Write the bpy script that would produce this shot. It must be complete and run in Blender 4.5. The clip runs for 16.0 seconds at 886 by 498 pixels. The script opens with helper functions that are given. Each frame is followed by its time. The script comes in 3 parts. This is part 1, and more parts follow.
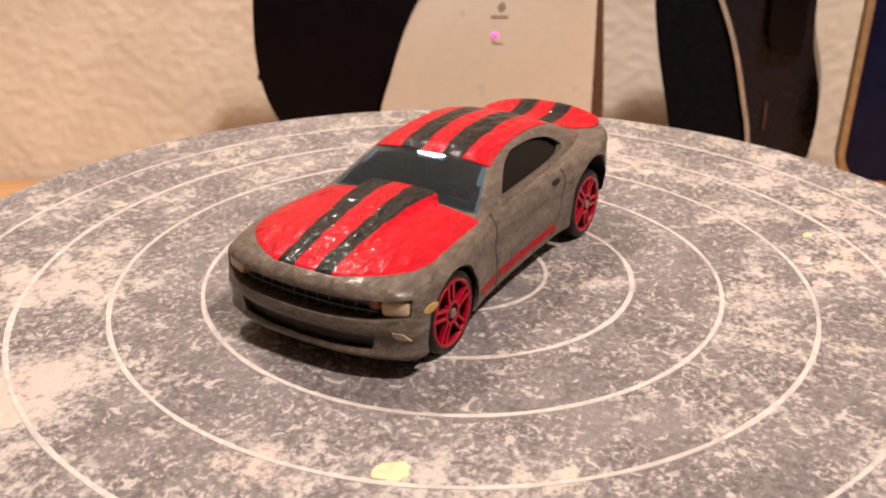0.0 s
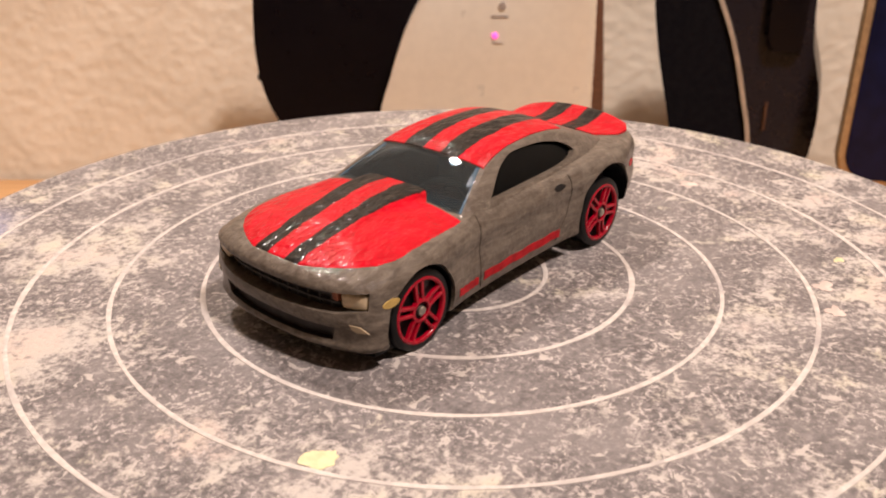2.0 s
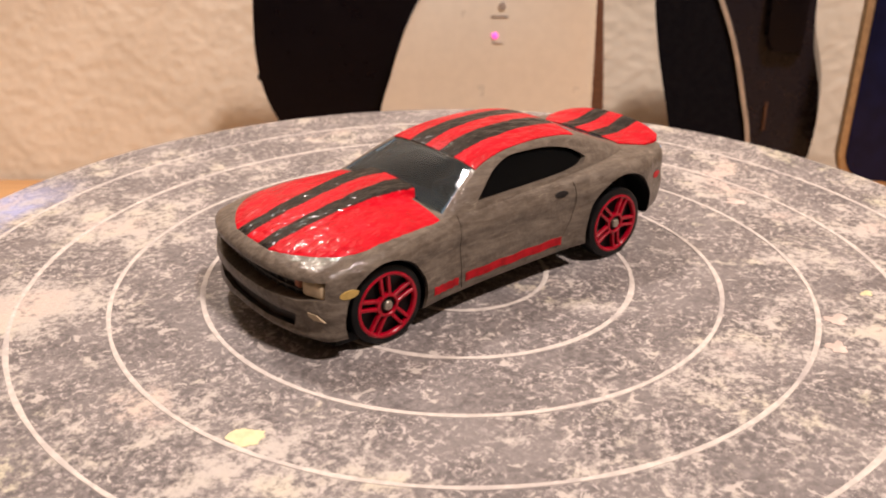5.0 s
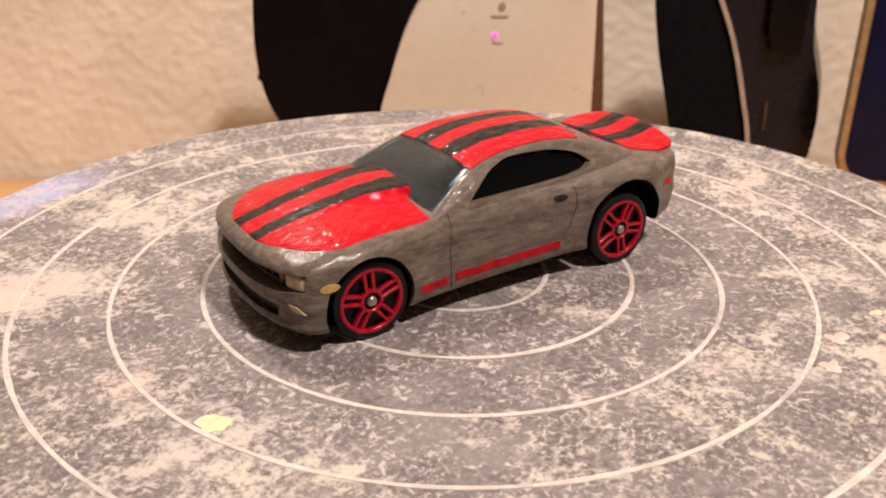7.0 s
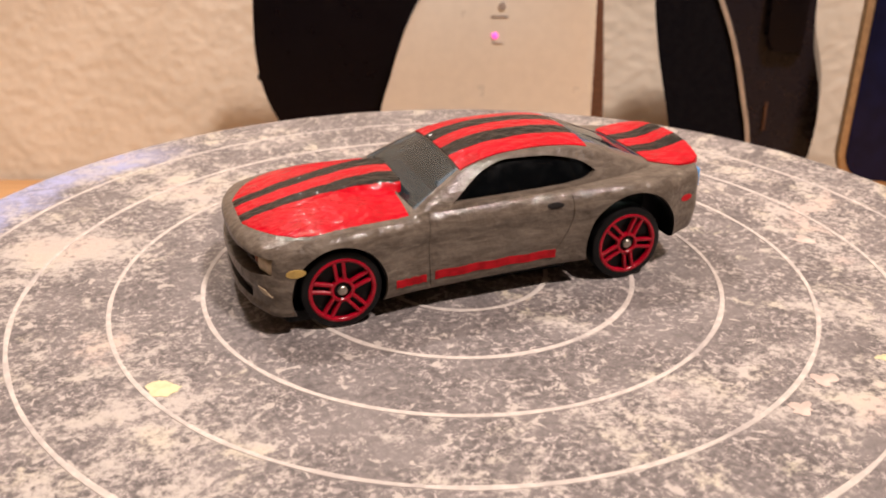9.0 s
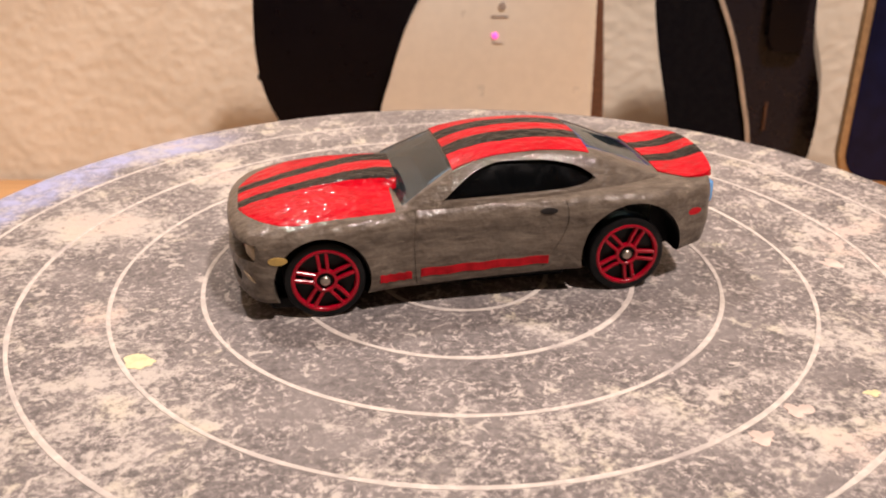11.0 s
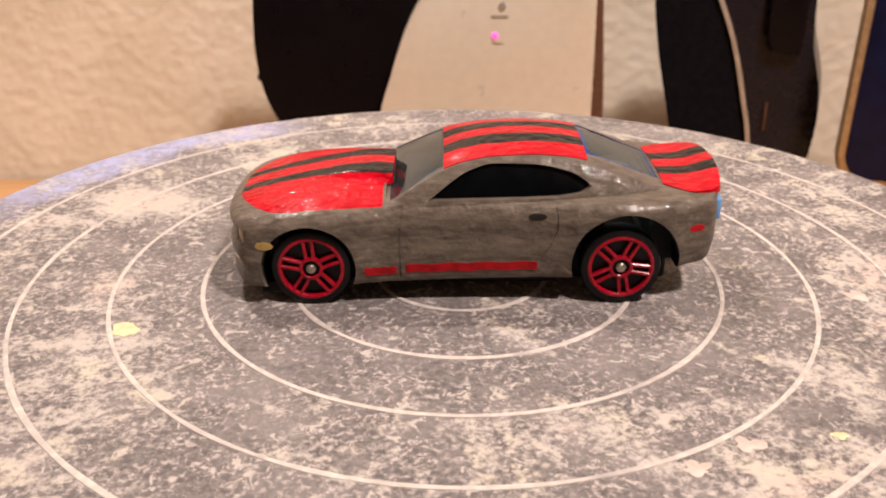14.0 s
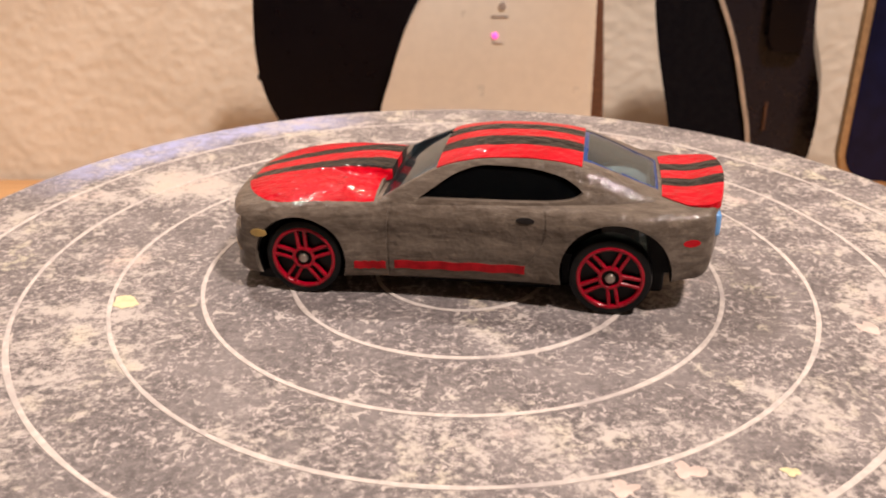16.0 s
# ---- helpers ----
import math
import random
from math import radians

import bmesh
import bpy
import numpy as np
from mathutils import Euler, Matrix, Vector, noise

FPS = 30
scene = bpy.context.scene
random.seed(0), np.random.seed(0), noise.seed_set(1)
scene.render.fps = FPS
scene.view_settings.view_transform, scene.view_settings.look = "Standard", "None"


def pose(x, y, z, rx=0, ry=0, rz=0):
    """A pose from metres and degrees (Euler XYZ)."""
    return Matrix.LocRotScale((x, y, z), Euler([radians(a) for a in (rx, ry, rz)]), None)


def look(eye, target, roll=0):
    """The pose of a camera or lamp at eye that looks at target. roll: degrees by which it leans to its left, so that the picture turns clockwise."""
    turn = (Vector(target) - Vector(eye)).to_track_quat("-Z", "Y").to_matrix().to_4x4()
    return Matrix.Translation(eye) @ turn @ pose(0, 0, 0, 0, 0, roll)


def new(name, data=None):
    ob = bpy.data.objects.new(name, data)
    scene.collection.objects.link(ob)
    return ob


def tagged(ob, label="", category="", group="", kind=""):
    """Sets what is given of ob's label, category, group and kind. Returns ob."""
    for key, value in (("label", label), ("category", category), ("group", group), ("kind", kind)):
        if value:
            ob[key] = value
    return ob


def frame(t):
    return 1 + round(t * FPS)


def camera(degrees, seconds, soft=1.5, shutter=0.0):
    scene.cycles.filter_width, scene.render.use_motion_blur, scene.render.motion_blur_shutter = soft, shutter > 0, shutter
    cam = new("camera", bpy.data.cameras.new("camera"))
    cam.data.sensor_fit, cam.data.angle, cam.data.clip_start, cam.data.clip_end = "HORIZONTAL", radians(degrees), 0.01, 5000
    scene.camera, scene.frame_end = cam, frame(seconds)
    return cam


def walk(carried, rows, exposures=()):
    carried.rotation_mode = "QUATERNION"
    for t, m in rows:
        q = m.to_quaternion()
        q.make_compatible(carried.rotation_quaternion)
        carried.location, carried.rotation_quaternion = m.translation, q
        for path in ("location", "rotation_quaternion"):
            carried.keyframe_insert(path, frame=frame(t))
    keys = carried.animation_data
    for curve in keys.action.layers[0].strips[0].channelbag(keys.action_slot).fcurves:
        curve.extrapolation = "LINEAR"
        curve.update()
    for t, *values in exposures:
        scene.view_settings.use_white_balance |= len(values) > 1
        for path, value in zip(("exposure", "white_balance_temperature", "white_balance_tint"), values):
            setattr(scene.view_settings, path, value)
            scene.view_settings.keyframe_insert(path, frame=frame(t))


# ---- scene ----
# The disc turns at uneven speed, pushed by hand: seconds, degrees.
TURN = [(0, 68.35), (0.5, 65.87), (1, 63.93), (1.5, 60.84), (2, 58.8), (2.5, 56.53), (3, 55.02), (3.5, 53.38), (4, 51.88),
        (6.5, 42.74), (7, 41.97), (7.5, 39.57), (8, 38.56), (8.5, 33.55), (9, 29.64), (11.5, 19.12), (12, 17.8), (12.5, 16.01),
        (13, 15.29), (13.5, 12.92), (14, 9.64), (14.5, 7.07), (15, 5.23), (15.5, 1.08), (16, 0.0)]
HEADING = 170.51                      # the car's heading when TURN is 0
CAR_OFF = (-0.00035, -0.0036)         # the car's middle from the disc's axis, along and across the car
DESK_Z = -0.111                       # desk top; the disc's top is z = 0
WALL_Y = 0.345
MM = 0.001
BACK = 1.42                           # scale of the things behind the disc

cam = camera(50.87, 16.0, soft=1.9)
EYE = pose(-0.00278, -0.12693, 0.0615, 65.48, 0, 0)
cam.data.dof.use_dof = True
cam.data.dof.focus_distance = 0.125
cam.data.dof.aperture_fstop = 56.0
walk(cam, [(0, EYE), (16, EYE)])

# ---- light: a warm lamp above the desk and the room's ceiling light ----
world = bpy.data.worlds.new("room_dark")
scene.world = world
world.use_nodes = True
world.node_tree.nodes["Background"].inputs[0].default_value = (0.9, 0.75, 0.6, 1)
world.node_tree.nodes["Background"].inputs[1].default_value = 0.02


def area(name, eye, target, size, power, colour):
    data = bpy.data.lights.new(name, "AREA")
    data.shape, data.size, data.energy, data.color = "DISK", size, power, colour
    ob = new(name, data)
    ob.matrix_world = look(eye, target)
    return ob


area("desk_lamp_light", (-0.18, 0.265, 0.50), (0.0, 0.0, 0.0), 0.045, 2.3, (1.0, 0.825, 0.755))
area("ceiling_light", (0.60, -0.52, 1.45), (0.0, 0.0, 0.0), 0.16, 38.5, (1.0, 0.825, 0.755))


# ---- materials ----
class Nodes:
    """A small builder of node materials."""

    def __init__(self, name):
        self.m = bpy.data.materials.new(name)
        self.m.use_nodes = True
        self.t = self.m.node_tree
        self.b = self.t.nodes["Principled BSDF"]
        self.co = self.t.nodes.new("ShaderNodeTexCoord").outputs["Object"]

    def put(self, socket, value):
        if isinstance(value, bpy.types.NodeSocket):
            self.t.links.new(value, socket)
        elif isinstance(value, tuple) and len(value) == 3 and socket.type == "RGBA":
            socket.default_value = (*value, 1)
        else:
            socket.default_value = value

    def set(self, **kw):
        for k, v in kw.items():
            self.put(self.b.inputs[k.replace("_", " ")], v)
        return self

    def noise(self, scale, detail=4.0, rough=0.55, co=None, dist=0.0):
        n = self.t.nodes.new("ShaderNodeTexNoise")
        self.put(n.inputs["Vector"], co or self.co)
        n.inputs["Scale"].default_value, n.inputs["Detail"].default_value = scale, detail
        n.inputs["Roughness"].default_value, n.inputs["Distortion"].default_value = rough, dist
        return n.outputs["Fac"]

    def stretch(self, s):
        n = self.t.nodes.new("ShaderNodeMapping")
        self.put(n.inputs["Vector"], self.co)
        n.inputs["Scale"].default_value = s
        return n.outputs["Vector"]

    def math(self, op, a, b=0.0, clamp=False):
        n = self.t.nodes.new("ShaderNodeMath")
        n.operation, n.use_clamp = op, clamp
        self.put(n.inputs[0], a)
        self.put(n.inputs[1], b)
        return n.outputs[0]

    def ramp(self, fac, lo, hi, a=0.0, b=1.0):
        n = self.t.nodes.new("ShaderNodeMapRange")
        n.interpolation_type = "SMOOTHSTEP"
        for i, v in enumerate((fac, lo, hi, a, b)):
            self.put(n.inputs[i], v)
        return n.outputs[0]

    def mix(self, fac, a, b):
        n = self.t.nodes.new("ShaderNodeMix")
        n.data_type = "RGBA"
        self.put(n.inputs[0], fac)
        self.put(n.inputs[6], a)
        self.put(n.inputs[7], b)
        return n.outputs[2]

    def xyz(self):
        n = self.t.nodes.new("ShaderNodeSeparateXYZ")
        self.put(n.inputs[0], self.co)
        return n.outputs

    def bump(self, height, strength, dist):
        n = self.t.nodes.new("ShaderNodeBump")
        self.put(n.inputs["Height"], height)
        n.inputs["Strength"].default_value, n.inputs["Distance"].default_value = strength, dist
        self.put(self.b.inputs["Normal"], n.outputs[0])
        self.put(self.b.inputs["Coat Normal"], n.outputs[0])
        return self


def plain(name, colour, rough=0.5, metal=0.0, scale=900.0, vary=0.25, bump=0.00005, **kw):
    n = Nodes(name)
    f = n.noise(scale, 5)
    dark = tuple(c * (1 - vary) for c in colour)
    light = tuple(min(1, c * (1 + vary)) for c in colour)
    n.set(Base_Color=n.mix(n.ramp(f, 0.3, 0.7), dark, light), Roughness=n.ramp(n.noise(scale * 0.3, 3), 0.3, 0.7, rough * 0.8, min(1, rough * 1.25)), Metallic=metal, **kw)
    n.bump(f, 0.5, bump)
    return n.m


def grey_paint():
    n = Nodes("grey_brushed_paint")
    streak = n.noise(800, 6, 0.65, n.stretch((0.4, 1, 1.5)), 0.5)
    blot = n.noise(130, 3, 0.5)
    base = n.mix(n.ramp(streak, 0.28, 0.78), (0.078, 0.062, 0.049), (0.165, 0.138, 0.111))
    base = n.mix(n.ramp(blot, 0.52, 0.72, 0.0, 0.3), base, (0.07, 0.06, 0.05))
    scuff = n.math("MULTIPLY", n.ramp(n.noise(1500, 5, 0.7, n.stretch((0.3, 1, 1))), 0.56, 0.7), n.ramp(n.noise(170, 2), 0.5, 0.68, 0.0, 0.45))
    base = n.mix(scuff, base, (0.34, 0.30, 0.24))
    n.set(Base_Color=base, Roughness=n.ramp(streak, 0.3, 0.7, 0.30, 0.48), Metallic=0.0, Specular_IOR_Level=0.10, Coat_Weight=0.32, Coat_Roughness=0.035)
    n.bump(n.math("ADD", n.math("MULTIPLY", streak, 0.6), n.math("MULTIPLY", n.noise(520, 2, 0.55), 2.5)), 1.0, 0.00013)
    return n.m


def striped_paint(name, x_front, x_rear, b_front, b_rear, a=0.0016):
    """Red enamel with two black stripes, laid on by brush."""
    n = Nodes(name)
    x, y, z = n.xyz()
    wob = n.math("MULTIPLY", n.math("SUBTRACT", n.noise(330, 3), 0.5), 0.0011)
    ay = n.math("ABSOLUTE", n.math("ADD", y, wob))
    b = n.ramp(x, x_rear * MM, x_front * MM, b_rear * MM, b_front * MM)
    mask = n.math("MULTIPLY", n.ramp(ay, a - 0.0001, a + 0.0001), n.ramp(n.math("SUBTRACT", ay, b), -0.0001, 0.0001, 1.0, 0.0))
    fine = n.noise(900, 5, 0.6)
    red = n.mix(n.ramp(n.noise(260, 3), 0.35, 0.7), (0.40, 0.0008, 0.009), (0.54, 0.0012, 0.014))
    black = n.mix(n.ramp(fine, 0.35, 0.7), (0.006, 0.0055, 0.005), (0.022, 0.019, 0.017))
    n.set(Base_Color=n.mix(mask, red, black), Roughness=0.34, Specular_IOR_Level=0.03, Coat_Weight=0.3, Coat_Roughness=0.03)
    n.bump(n.noise(480, 2, 0.55, n.stretch((0.8, 1.1, 1))), 1.0, 0.00072)
    return n.m


# Where the glaze was smeared thicker or wiped off: x, y, radius, amount.
CLOUDS = ((-0.052, -0.022, 0.016, 0.13), (-0.008, -0.042, 0.018, 0.12), (0.013, -0.039, 0.012, 0.10), (0.003, -0.020, 0.012, 0.10),
          (-0.052, 0.036, 0.014, 0.10), (-0.022, 0.050, 0.020, 0.08), (0.038, -0.036, 0.012, 0.06), (-0.023, -0.025, 0.011, -0.10),
          (-0.034, -0.049, 0.014, -0.09), (0.016, -0.029, 0.009, -0.06), (0.033, -0.020, 0.014, -0.07), (-0.042, 0.012, 0.013, -0.12), (0.026, 0.070, 0.018, -0.08))


def disc_paint():
    """Slate-grey disc smeared with cream glaze, with a blue arc near the rim and pinkish stains."""
    n = Nodes("glaze_stained_disc")
    x, y, z = n.xyz()
    r = n.math("SQRT", n.math("ADD", n.math("MULTIPLY", x, x), n.math("MULTIPLY", y, y)))
    big = n.noise(48, 4, 0.6)
    mid = n.noise(210, 8, 0.68, None, 0.4)
    fine = n.noise(950, 6, 0.7)
    s = n.math("ADD", n.math("MULTIPLY", big, 0.70), n.math("MULTIPLY", mid, 0.85))
    s = n.math("ADD", s, n.math("MULTIPLY", fine, 0.62))
    s = n.math("ADD", s, n.ramp(r, 0.012, 0.070, -0.10, 0.02))
    for px, py, size, amount in CLOUDS:
        d = n.t.nodes.new("ShaderNodeVectorMath")
        d.operation = "DISTANCE"
        n.put(d.inputs[0], n.co)
        d.inputs[1].default_value = (px, py, 0)
        s = n.math("ADD", s, n.ramp(d.outputs["Value"], size * 0.15, size, amount, 0.0))
    slate = n.mix(n.ramp(fine, 0.35, 0.68), (0.083, 0.074, 0.073), (0.182, 0.164, 0.162))
    slate = n.mix(n.ramp(n.noise(90, 4), 0.4, 0.7, 0.0, 0.6), slate, (0.228, 0.208, 0.203))
    cream = n.mix(n.ramp(n.noise(120, 3), 0.45, 0.7), (0.47, 0.435, 0.40), (0.53, 0.49, 0.40))
    cream = n.mix(n.ramp(n.noise(46, 2), 0.60, 0.66, 0.0, 0.6), cream, (0.53, 0.425, 0.375))
    cream = n.mix(n.ramp(n.noise(34, 3, 0.6), 0.58, 0.66, 0.0, 0.7), cream, (0.54, 0.51, 0.36))
    speck = n.math("MULTIPLY", n.ramp(n.noise(1050, 6, 0.7, None, 0.6), 0.50, 0.63), n.ramp(n.noise(150, 4, 0.6), 0.36, 0.60, 0.1, 0.85))
    flake = n.ramp(n.noise(430, 6, 0.68, None, 0.8), 0.585, 0.625, 0.0, 0.85)
    col = n.mix(speck, slate, (0.50, 0.452, 0.43))
    col = n.mix(flake, col, (0.48, 0.44, 0.405))
    col = n.mix(n.ramp(s, 1.07, 1.27, 0.0, 0.94), col, cream)
    ang = n.math("ARCTAN2", y, x)
    edge = n.math("ADD", r, n.math("MULTIPLY", n.math("SUBTRACT", n.noise(85, 5, 0.6), 0.5), 0.020))
    arc = n.math("MULTIPLY", n.ramp(ang, 1.75, 2.05), n.ramp(ang, 2.50, 2.80, 1.0, 0.0))
    blue = n.math("MULTIPLY", n.ramp(edge, 0.0755, 0.0815), arc)
    col = n.mix(n.math("MULTIPLY", blue, n.ramp(mid, 0.35, 0.6, 0.85, 0.35)), col, (0.36, 0.40, 0.66))
    n.set(Base_Color=col, Roughness=n.ramp(mid, 0.3, 0.7, 0.55, 0.8))
    n.bump(n.math("ADD", s, fine), 0.5, 0.00025)
    return n.m


def ring_paint():
    """Cream line, worn to grey in places."""
    n = Nodes("worn_cream_line")
    worn = n.ramp(n.noise(75, 4, 0.6), 0.50, 0.72, 0.0, 0.75)
    grit = n.mix(n.ramp(n.noise(700, 4), 0.35, 0.7), (0.44, 0.405, 0.375), (0.56, 0.52, 0.48))
    n.set(Base_Color=n.mix(worn, grit, (0.30, 0.275, 0.27)), Roughness=0.75)
    n.bump(n.noise(900, 4), 0.5, 0.0001)
    return n.m


def wall_plaster():
    n = Nodes("beige_wall_plaster")
    f = n.noise(160, 6, 0.6)
    n.set(Base_Color=n.mix(n.ramp(n.noise(25, 4), 0.35, 0.7), (0.68, 0.615, 0.50), (0.76, 0.695, 0.575)), Roughness=0.85)
    n.bump(f, 0.4, 0.0008)
    return n.m


def desk_wood():
    n = Nodes("honey_wood")
    g = n.noise(60, 6, 0.6, n.stretch((0.12, 1.6, 1)), 0.8)
    n.set(Base_Color=n.mix(n.ramp(g, 0.3, 0.7), (0.42, 0.22, 0.09), (0.60, 0.35, 0.15)), Roughness=0.38)
    n.bump(g, 0.3, 0.0003)
    return n.m


def clear_plastic(name, tint, rough=0.04, clear=1.0, ior=1.22):
    n = Nodes(name)
    n.set(Base_Color=tint, Roughness=n.ramp(n.noise(500, 3), 0.3, 0.7, rough, rough * 3), Transmission_Weight=clear, IOR=ior)
    n.bump(n.noise(250, 1), 0.3, 0.00006)
    return n.m


M_GREY = grey_paint()
M_HOOD = striped_paint("striped_hood_paint", 31, 9, 4.0, 5.2)
M_ROOF = striped_paint("striped_roof_paint", 2, -16, 5.1, 4.8)
M_DECK = striped_paint("striped_deck_paint", -28, -36, 4.6, 4.8)
M_RED = plain("red_enamel", (0.27, 0.001, 0.012), 0.22, 0, 700, 0.2, 0.0001, Specular_IOR_Level=0.4)
M_RED_STRIP = plain("dull_red_paint", (0.33, 0.006, 0.012), 0.45, 0, 500, 0.3, 0.0001, Specular_IOR_Level=0.15)
M_BLACK = plain("black_plastic", (0.004, 0.004, 0.0045), 0.42, 0, 700, 0.3, 0.00005, Specular_IOR_Level=0.14)
M_TYRE = plain("black_hard_rubber", (0.004, 0.004, 0.0045), 0.36, 0, 600, 0.3, 0.00005, Specular_IOR_Level=0.22)
M_TRIM = plain("dark_recess", (0.007, 0.006, 0.006), 0.55, 0, 700, 0.4, 0.0001, Specular_IOR_Level=0.3)
M_INTAKE = plain("washed_dark_brown", (0.022, 0.017, 0.015), 0.5, 0, 500, 0.5, 0.0001, Specular_IOR_Level=0.3)
M_INSIDE = plain("dark_grey_interior", (0.035, 0.036, 0.040), 0.45, 0, 600, 0.3, 0.00005)
M_GRILLE = plain("grille_dark_grey", (0.035, 0.032, 0.03), 0.5, 0, 700, 0.4, 0.0001)
M_LENS = plain("cream_lamp_paint", (0.43, 0.34, 0.22), 0.4, 0, 800, 0.2)
M_YELLOW = plain("yellow_ochre_paint", (0.47, 0.32, 0.09), 0.4, 0, 800, 0.2)
M_ORANGE = plain("rust_orange_paint", (0.22, 0.06, 0.02), 0.45)
M_STEEL = plain("dull_axle_steel", (0.42, 0.38, 0.33), 0.35, 0.9)
M_GLASS = clear_plastic("blue_clear_plastic", (0.30, 0.44, 0.54), 0.004, 0.98, 1.36)
# these two carry the blue of light gathered at the panes' edges
M_GLASS_SIDE = clear_plastic("light_piped_pale_edge", (0.10, 0.20, 0.29), 0.05, 0.6, 1.45)
M_GLASS_EDGE = clear_plastic("light_piped_blue_edge", (0.007, 0.050, 0.23), 0.05, 0.25, 1.28)
M_GLASS_REAR = clear_plastic("blue_rear_plastic", (0.24, 0.42, 0.53), 0.02, 0.98, 1.36)
M_DARKGLASS = clear_plastic("dark_clear_plastic", (0.010, 0.013, 0.016), 0.08, 0.85, 1.2)
M_BLUE = clear_plastic("blue_tail_plastic", (0.20, 0.50, 1.0), 0.08, 0.35, 1.4)
M_DISC = disc_paint()
M_RING = ring_paint()
M_CHIP = plain("pale_yellow_glaze", (0.58, 0.53, 0.31), 0.5, 0, 500, 0.15, 0.0002)
M_PINK = plain("pinkish_glaze", (0.52, 0.43, 0.385), 0.6, 0, 300, 0.2, 0.0001)
M_DISC_SIDE = plain("cast_grey_metal", (0.20, 0.19, 0.19), 0.5, 0.3, 300, 0.2)
M_WALL = wall_plaster()
M_ROOM = plain("painted_room_wall", (0.40, 0.33, 0.25), 0.9, 0, 40, 0.06, 0.0004)
M_CEIL = plain("cream_ceiling_paint", (0.48, 0.45, 0.41), 0.9, 0, 60, 0.05, 0.0004)
M_CARPET = plain("brown_carpet", (0.20, 0.14, 0.09), 0.95, 0, 350, 0.4, 0.001)
M_WOOD = desk_wood()
M_SILVER = plain("silver_satin_plastic", (0.71, 0.69, 0.61), 0.34, 0.2, 300, 0.03, 0.000005)
M_SHELL = plain("black_satin_shell", (0.0032, 0.0022, 0.0036), 0.34, 0, 900, 0.2, 0.00003, Specular_IOR_Level=0.12)
M_SHELL2 = plain("black_glossy_shell", (0.006, 0.006, 0.012), 0.28, 0, 900, 0.2, 0.00003, Specular_IOR_Level=0.25)
M_CLOTH = plain("black_grille_cloth", (0.003, 0.003, 0.005), 0.85, 0, 1500, 0.4, 0.0002, Specular_IOR_Level=0.1)
M_BROWN = plain("dark_brown_side", (0.10, 0.045, 0.025), 0.45)
M_TRIMLINE = plain("pale_trim_metal", (0.42, 0.37, 0.31), 0.4, 0.3, 600, 0.15)
M_MARK = plain("grey_print", (0.30, 0.27, 0.25), 0.6)
M_GOLD = plain("tan_gold_bezel", (0.42, 0.30, 0.17), 0.35, 0.5, 600, 0.15)
M_SCREEN = plain("dark_blue_glossy_face", (0.006, 0.007, 0.028), 0.2, 0, 200, 0.2, 0.00001, Specular_IOR_Level=0.15)


def led_glow():
    n = Nodes("pink_led_glow")
    n.set(Base_Color=(0.8, 0.1, 0.5), Emission_Color=(1.0, 0.12, 0.55), Emission_Strength=1.0, Roughness=0.3)
    return n.m


M_LED = led_glow()


# ---- mesh helpers ----
def link(name, me, material, parent=None, label="", sharp=35):
    if material and not me.materials:
        me.materials.append(material)
    me.polygons.foreach_set("use_smooth", [True] * len(me.polygons))
    me.set_sharp_from_angle(angle=radians(sharp))
    ob = new(name, me)
    if parent:
        ob.parent = parent
    if label:
        ob["label"] = label
    return ob


def part(name, bm, material, parent=None, label="", sharp=35):
    me = bpy.data.meshes.new(name)
    bmesh.ops.recalc_face_normals(bm, faces=bm.faces[:])
    bm.to_mesh(me)
    bm.free()
    return link(name, me, material, parent, label, sharp)


def curve(*pts):
    """A smooth function through (x, y) pairs."""
    pts = sorted(pts)
    xs, ys = [p[0] for p in pts], [p[1] for p in pts]
    n = len(xs)
    sl = [(ys[i + 1] - ys[i]) / (xs[i + 1] - xs[i]) for i in range(n - 1)]
    tg = [sl[0]] + [0.0 if sl[i - 1] * sl[i] <= 0 else 2 * sl[i - 1] * sl[i] / (sl[i - 1] + sl[i]) for i in range(1, n - 1)] + [sl[-1]]

    def f(x):
        x = min(max(x, xs[0]), xs[-1])
        i = 0
        while i < n - 2 and x > xs[i + 1]:
            i += 1
        h = xs[i + 1] - xs[i]
        t = (x - xs[i]) / h
        return ((1 + 2 * t) * (1 - t) ** 2 * ys[i] + t * (1 - t) ** 2 * h * tg[i] + t * t * (3 - 2 * t) * ys[i + 1] + t * t * (t - 1) * h * tg[i + 1])

    return f


def smooth(a, b, x):
    t = min(max((x - a) / (b - a), 0), 1)
    return t * t * (3 - 2 * t)


def box_bm(x0, x1, y0, y1, z0, z1, bevel=0.0, seg=3):
    bm = bmesh.new()
    bmesh.ops.create_cube(bm, size=1, matrix=Matrix.Translation(((x0 + x1) / 2, (y0 + y1) / 2, (z0 + z1) / 2)) @ Matrix.Diagonal((x1 - x0, y1 - y0, z1 - z0, 1)))
    if bevel:
        bmesh.ops.bevel(bm, geom=bm.edges[:], offset=bevel, segments=seg, affect="EDGES", profile=0.5)
    return bm


